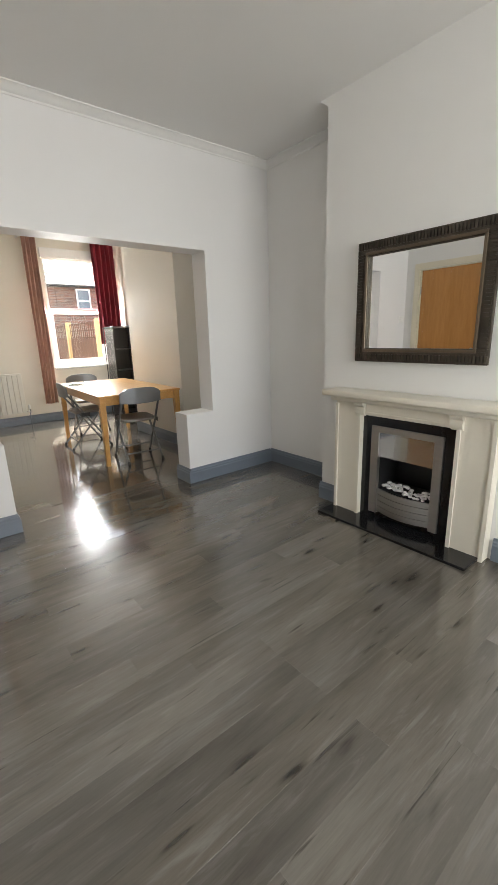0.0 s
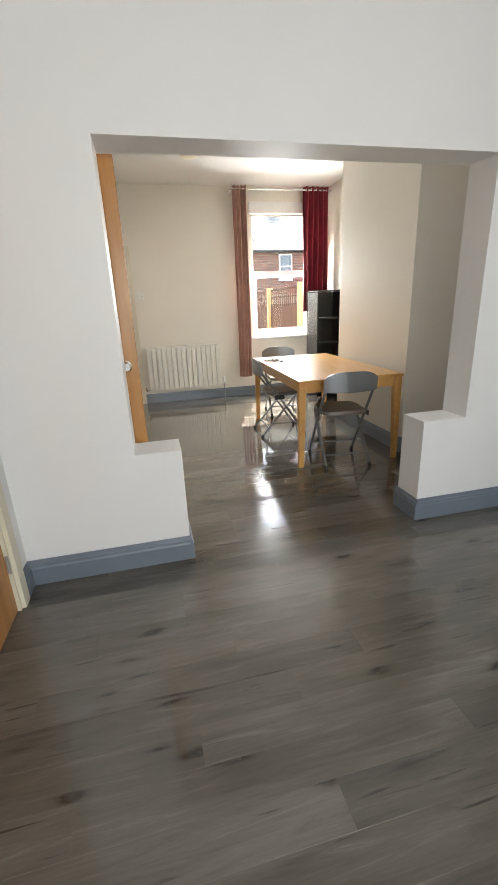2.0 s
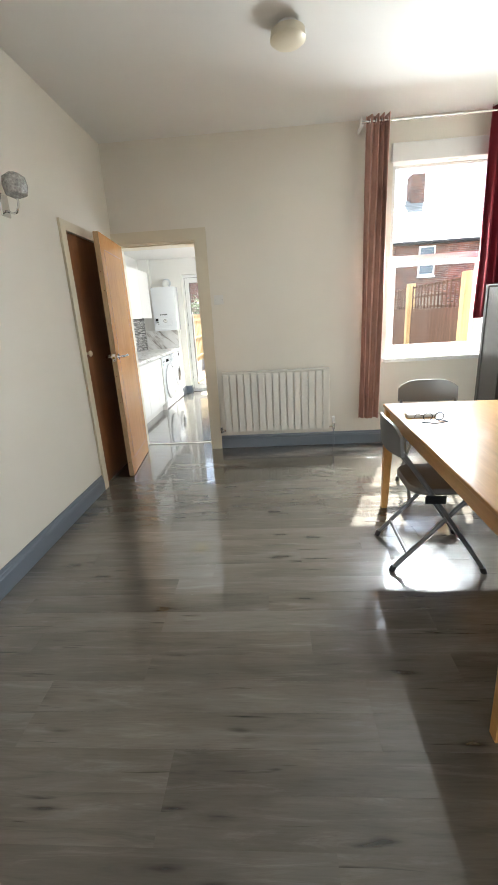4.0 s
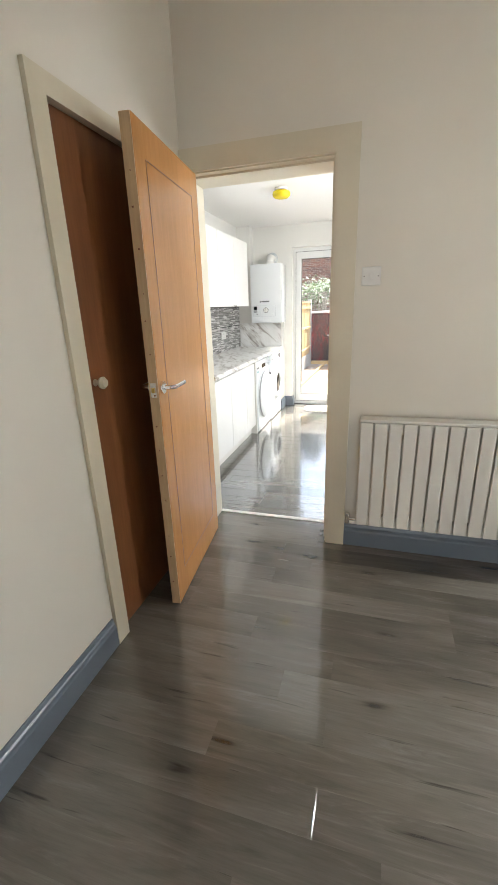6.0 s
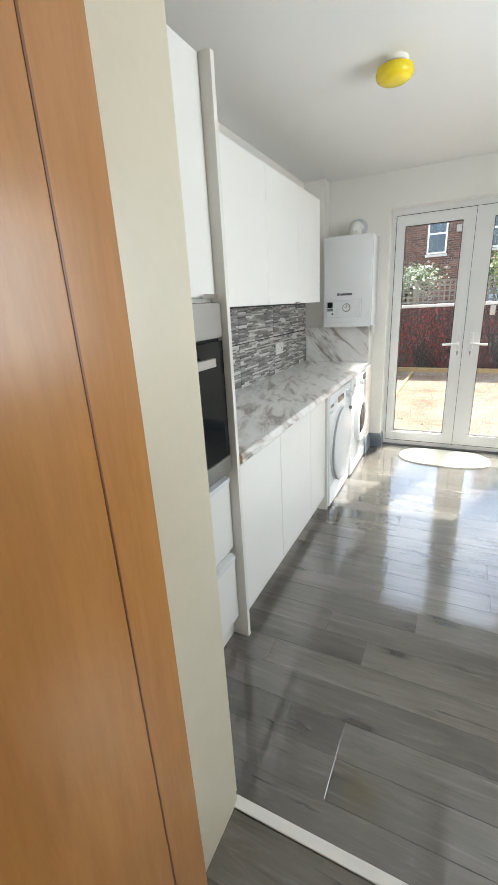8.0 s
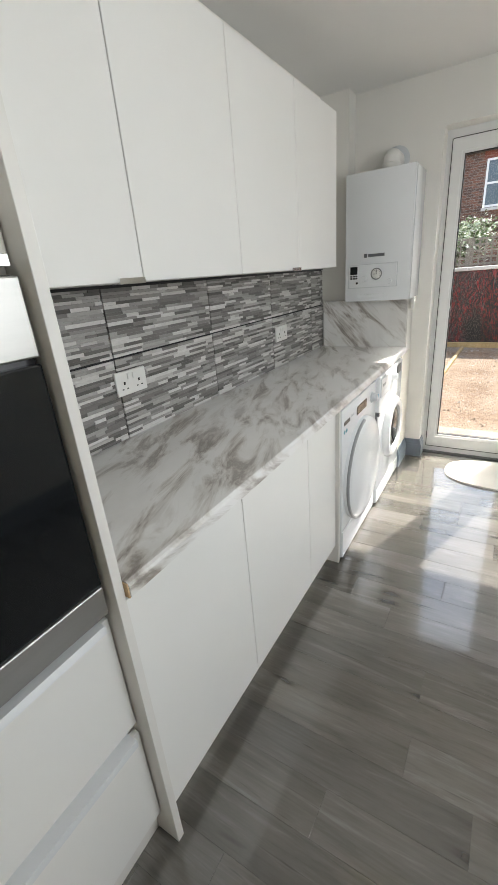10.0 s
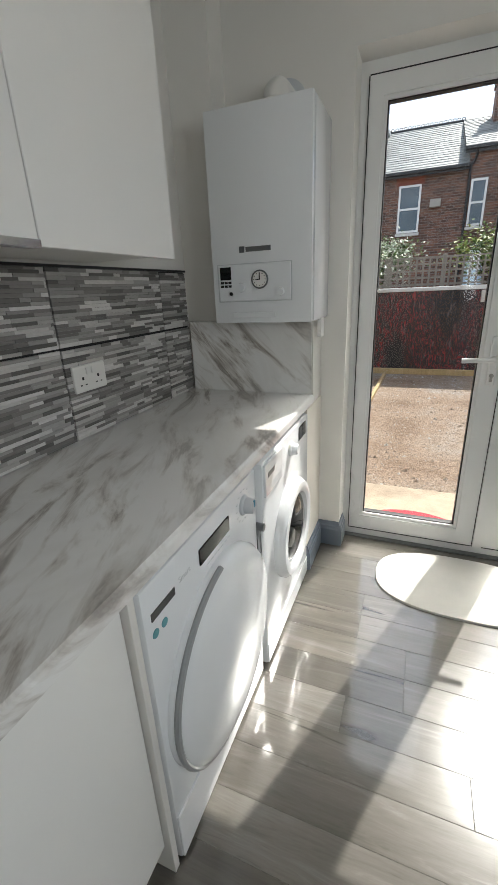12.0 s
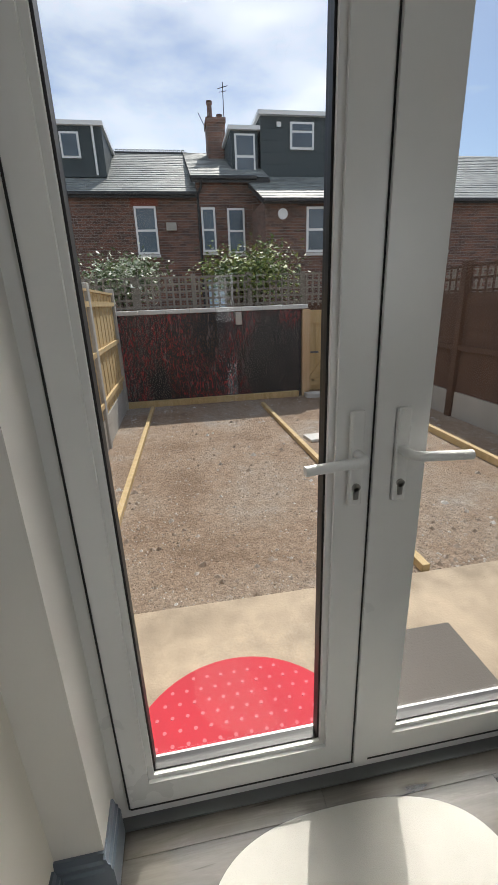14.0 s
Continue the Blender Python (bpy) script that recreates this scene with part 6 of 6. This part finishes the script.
for x, s in ((RX0, -1), (RX1, 1)):
    bm = bmesh.new()
    cyl(bm, (x, 7.31, 0.215), (x + s * 0.055, 7.31, 0.215), 0.010, n=12)
    cyl(bm, (x + s * 0.045, 7.31, 0.19), (x + s * 0.045, 7.31, 0.25), 0.014, n=12)
    part("valve", bm, CHROME, ra, "chrome valve", True)
    bm = bmesh.new()
    cyl(bm, (x + s * 0.045, 7.31, 0.0) if s > 0 else (x - 0.045, 7.394, 0.196), (x + s * 0.045, 7.31, 0.196), 0.0075, n=10)
    part("pipe", bm, GREY_PAINT, ra, "", True)
bm = bmesh.new()
cyl(bm, (RX1 + 0.045, 7.31, 0.25), (RX1 + 0.045, 7.31, 0.32), 0.018, 0.014, 14)
part("valve_head", bm, WHITE_PLASTIC, ra, "white thermostatic head", True)


def curtain(name, label, x0, x1, z0, z1, y, material, folds, seed, flare=1.0, dx=0.0):
    c = thing(name, label, "curtain", ((x0 + x1) / 2, y, z0))
    r = random.Random(seed)
    N, T = folds * 12, 24
    ph = [r.uniform(-0.5, 0.5) for _ in range(folds + 1)]
    bm = bmesh.new()
    layers = []
    for side in (0, 0.004):
        rows = []
        for j in range(T + 1):
            w = j / T
            row = []
            for i in range(N + 1):
                u = i / N
                f = ph[int(u * folds)]
                amp = 0.030 + 0.010 * math.sin(3 * u + 2 * w + seed)
                yy = y + amp * math.sin(2 * math.pi * folds * u + 0.5 * f * (1 - w)) + side
                wd = (x1 - x0) * (flare + (1 - flare) * w)
                xx = x0 + dx * (1 - w) + wd * u + 0.006 * math.sin(5 * w + 7 * u)
                row.append(bm.verts.new((xx, yy, z0 + (z1 - z0) * w + 0.004 * math.sin(9 * u) * (1 - w))))
            rows.append(row)
        layers.append(rows)
    for rows in layers:
        for j in range(T):
            for i in range(N):
                bm.faces.new((rows[j][i], rows[j][i + 1], rows[j + 1][i + 1], rows[j + 1][i]))
    for j in range(T):
        for i in (0, N):
            bm.faces.new((layers[0][j][i], layers[0][j + 1][i], layers[1][j + 1][i], layers[1][j][i]))
    for i in range(N):
        for j in (0, T):
            bm.faces.new((layers[0][j][i], layers[0][j][i + 1], layers[1][j][i + 1], layers[1][j][i]))
    part("fabric", bm, material, c, "", True)
    for k in range(folds):
        bm = bmesh.new()
        xk = x0 + (x1 - x0) * (k + 0.5) / folds
        tube(bm, [(xk, y + 0.024 * math.cos(a), z1 - 0.045 + 0.024 * math.sin(a)) for a in [radians(30 * q) for q in range(13)]], 0.004, 6)
        part("eyelet", bm, CHROME, c, "chrome eyelet", True)
    return c


curtain("curtain", "dusty rose eyelet curtain hanging beside the window", 1.545, 1.735, 0.315, 2.815, 7.20, CURTAIN, 4, 3, 1.0, -0.015)
curtain("curtain", "burgundy eyelet curtain tucked behind the shelf unit", 2.53, 2.90, 1.20, 2.815, 7.20, RED_CURTAIN, 5, 6)
po = thing("curtain_pole", "thin silver curtain pole above the window", "curtain pole", (2.2, 7.2, 2.77))
bm = bmesh.new()
cyl(bm, (1.50, 7.20, 2.772), (2.94, 7.20, 2.772), 0.010, n=12)
part("pole", bm, CHROME, po, "", True)
for x in (1.515, 2.92):
    part("bracket", boxes((x - 0.008, x + 0.008, 7.20, 7.393, 2.757, 2.787)), WHITE_PLASTIC, po)
part("end_block", rbox(1.485, 1.50, 7.17, 7.23, 2.735, 2.80, 0.004), WHITE_PLASTIC, po)

# tall narrow shelf unit in the corner
su = thing("shelf_unit", "black-brown open shelf unit with glass doors", "shelf unit", (2.70, 6.95, 0))
SX0, SX1, SY0, SY1, SZ = 2.56, 2.955, 6.72, 7.08, 1.475
part("side", boxes((SX0, SX0 + 0.02, SY0, SY1, 0, SZ - 0.021)), BLACK_WOOD, su)
part("side", boxes((SX1 - 0.02, SX1, SY0, SY1, 0, SZ - 0.021)), BLACK_WOOD, su)
part("back", boxes((SX0 + 0.021, SX1 - 0.021, SY1 - 0.008, SY1, 0.02, SZ - 0.021)), BLACK_WOOD, su)
part("top", rbox(SX0 - 0.004, SX1, SY0 - 0.004, SY1, SZ - 0.02, SZ, 0.002, 1), BLACK_WOOD, su)
for z in (0.06, 0.40, 0.76, 1.10):
    part("shelf", boxes((SX0 + 0.021, SX1 - 0.021, SY0 + 0.005, SY1 - 0.009, z, z + 0.018)), BLACK_WOOD, su)
gd = part("glass_door", boxes((2.395, 2.405, 6.70, 6.712, 0.05, SZ - 0.02), (2.545, 2.555, 6.70, 6.712, 0.05, SZ - 0.02), (2.405, 2.545, 6.70, 6.712, SZ - 0.034, SZ - 0.02), (2.405, 2.545, 6.70, 6.712, 0.05, 0.064)), BLACK_WOOD, su, "open glazed door")
part("pane", boxes((2.405, 2.545, 6.704, 6.708, 0.064, SZ - 0.034)), GLASS, gd)

wall_plate("thermostat", "small white control on the alcove wall", 2.969, 6.55, 1.98, 0.07, 1, (-1, 0))

# lamps of the dining room
cl = thing("ceiling_lamp", "cream glass ceiling lamp", "lamp", (0.87, 6.10, DH))
bm = bmesh.new()
lathe(bm, [(0.06, 0), (0.06, -0.015), (0.05, -0.02)], Matrix.Translation((0.87, 6.10, DH)), 24)
part("base", bm, WHITE_PLASTIC, cl, "", True)
bm = bmesh.new()
lathe(bm, [(0.05, -0.018), (0.095, -0.03), (0.10, -0.07), (0.08, -0.085), (0.02, -0.088)], Matrix.Translation((0.87, 6.10, DH)), 28)
part("shade", bm, CREAM_PAINT, cl, "", True)

wl_ = thing("wall_light", "silver wall light with a beaded crystal shade", "wall light", (-0.75, 5.74, 2.0))
part("backplate", rbox(-0.7495, -0.738, 5.70, 5.78, 1.94, 2.06, 0.004), CHROME, wl_)
bm = bmesh.new()
tube(bm, ((-0.738, 5.74, 1.97), (-0.68, 5.74, 1.95), (-0.66, 5.74, 2.0), (-0.66, 5.74, 2.03)), 0.006, 10)
part("arm", bm, CHROME, wl_, "", True)
bm = bmesh.new()
lathe(bm, [(0.02, 2.03), (0.055, 2.045), (0.065, 2.09), (0.058, 2.13), (0.03, 2.15)], Matrix.Translation((-0.66, 5.74, 0)), 24)
part("shade", bm, plain("beaded_crystal", (0.5, 0.5, 0.5), 0.25, 0.5, var=0.4, scale=60, bump=0.8, bscale=120), wl_, "beaded crystal shade", True)


# ---- floor planks ----
def lay_planks(floor, material, x0, x1, y0, y1, seed, bevel_width=0.0007, gap=0.0, width=0.1295, length=1.21):
    """Rows of planks along x, each one an object on a shared mesh where the lengths agree."""
    r = random.Random(seed)
    made = {}

    def plank_mesh(L, W):
        key = (round(L, 3), round(W, 3))
        if key not in made:
            bm = bmesh.new()
            g = gap
            c = bevel_width + g
            ring = [(0, 0), (L, 0), (L, W), (0, W)]
            lo = [bm.verts.new((min(max(x, g), L - g), min(max(y, g), W - g), -0.008)) for x, y in ring]
            mi = [bm.verts.new((min(max(x, g), L - g), min(max(y, g), W - g), -bevel_width * 0.5)) for x, y in ring]
            hi = [bm.verts.new((min(max(x, c), L - c), min(max(y, c), W - c), 0.0)) for x, y in ring]
            for a, b in ((lo, mi), (mi, hi)):
                for i in range(4):
                    bm.faces.new((a[i], a[(i + 1) % 4], b[(i + 1) % 4], b[i]))
            bm.faces.new(hi)
            made[key] = mesh_of("plank", bm, material)
        return made[key]

    y = y0
    while y < y1 - 0.005:
        w = min(width, y1 - y)
        x = x0
        first = r.choice((0.3, 0.45, 0.6, 0.75, 0.9, 1.05)) * length
        while x < x1 - 0.005:
            L = min(first if x == x0 else length, x1 - x)
            ob = new("plank", plank_mesh(L, w))
            ob.location, ob.parent = (x, y, 0), floor
            x += L
        y += w


lay_planks(floor_living, PLANK, -0.62, 2.76, -2.42, 3.30, 1)
lay_planks(floor_dining, PLANK, -0.92, 2.99, 3.30, 7.605, 2)
lay_planks(floor_kitchen, PLANK_K, -1.58, 0.96, 7.6055, 11.06, 3, 0.0012, 0.0002)
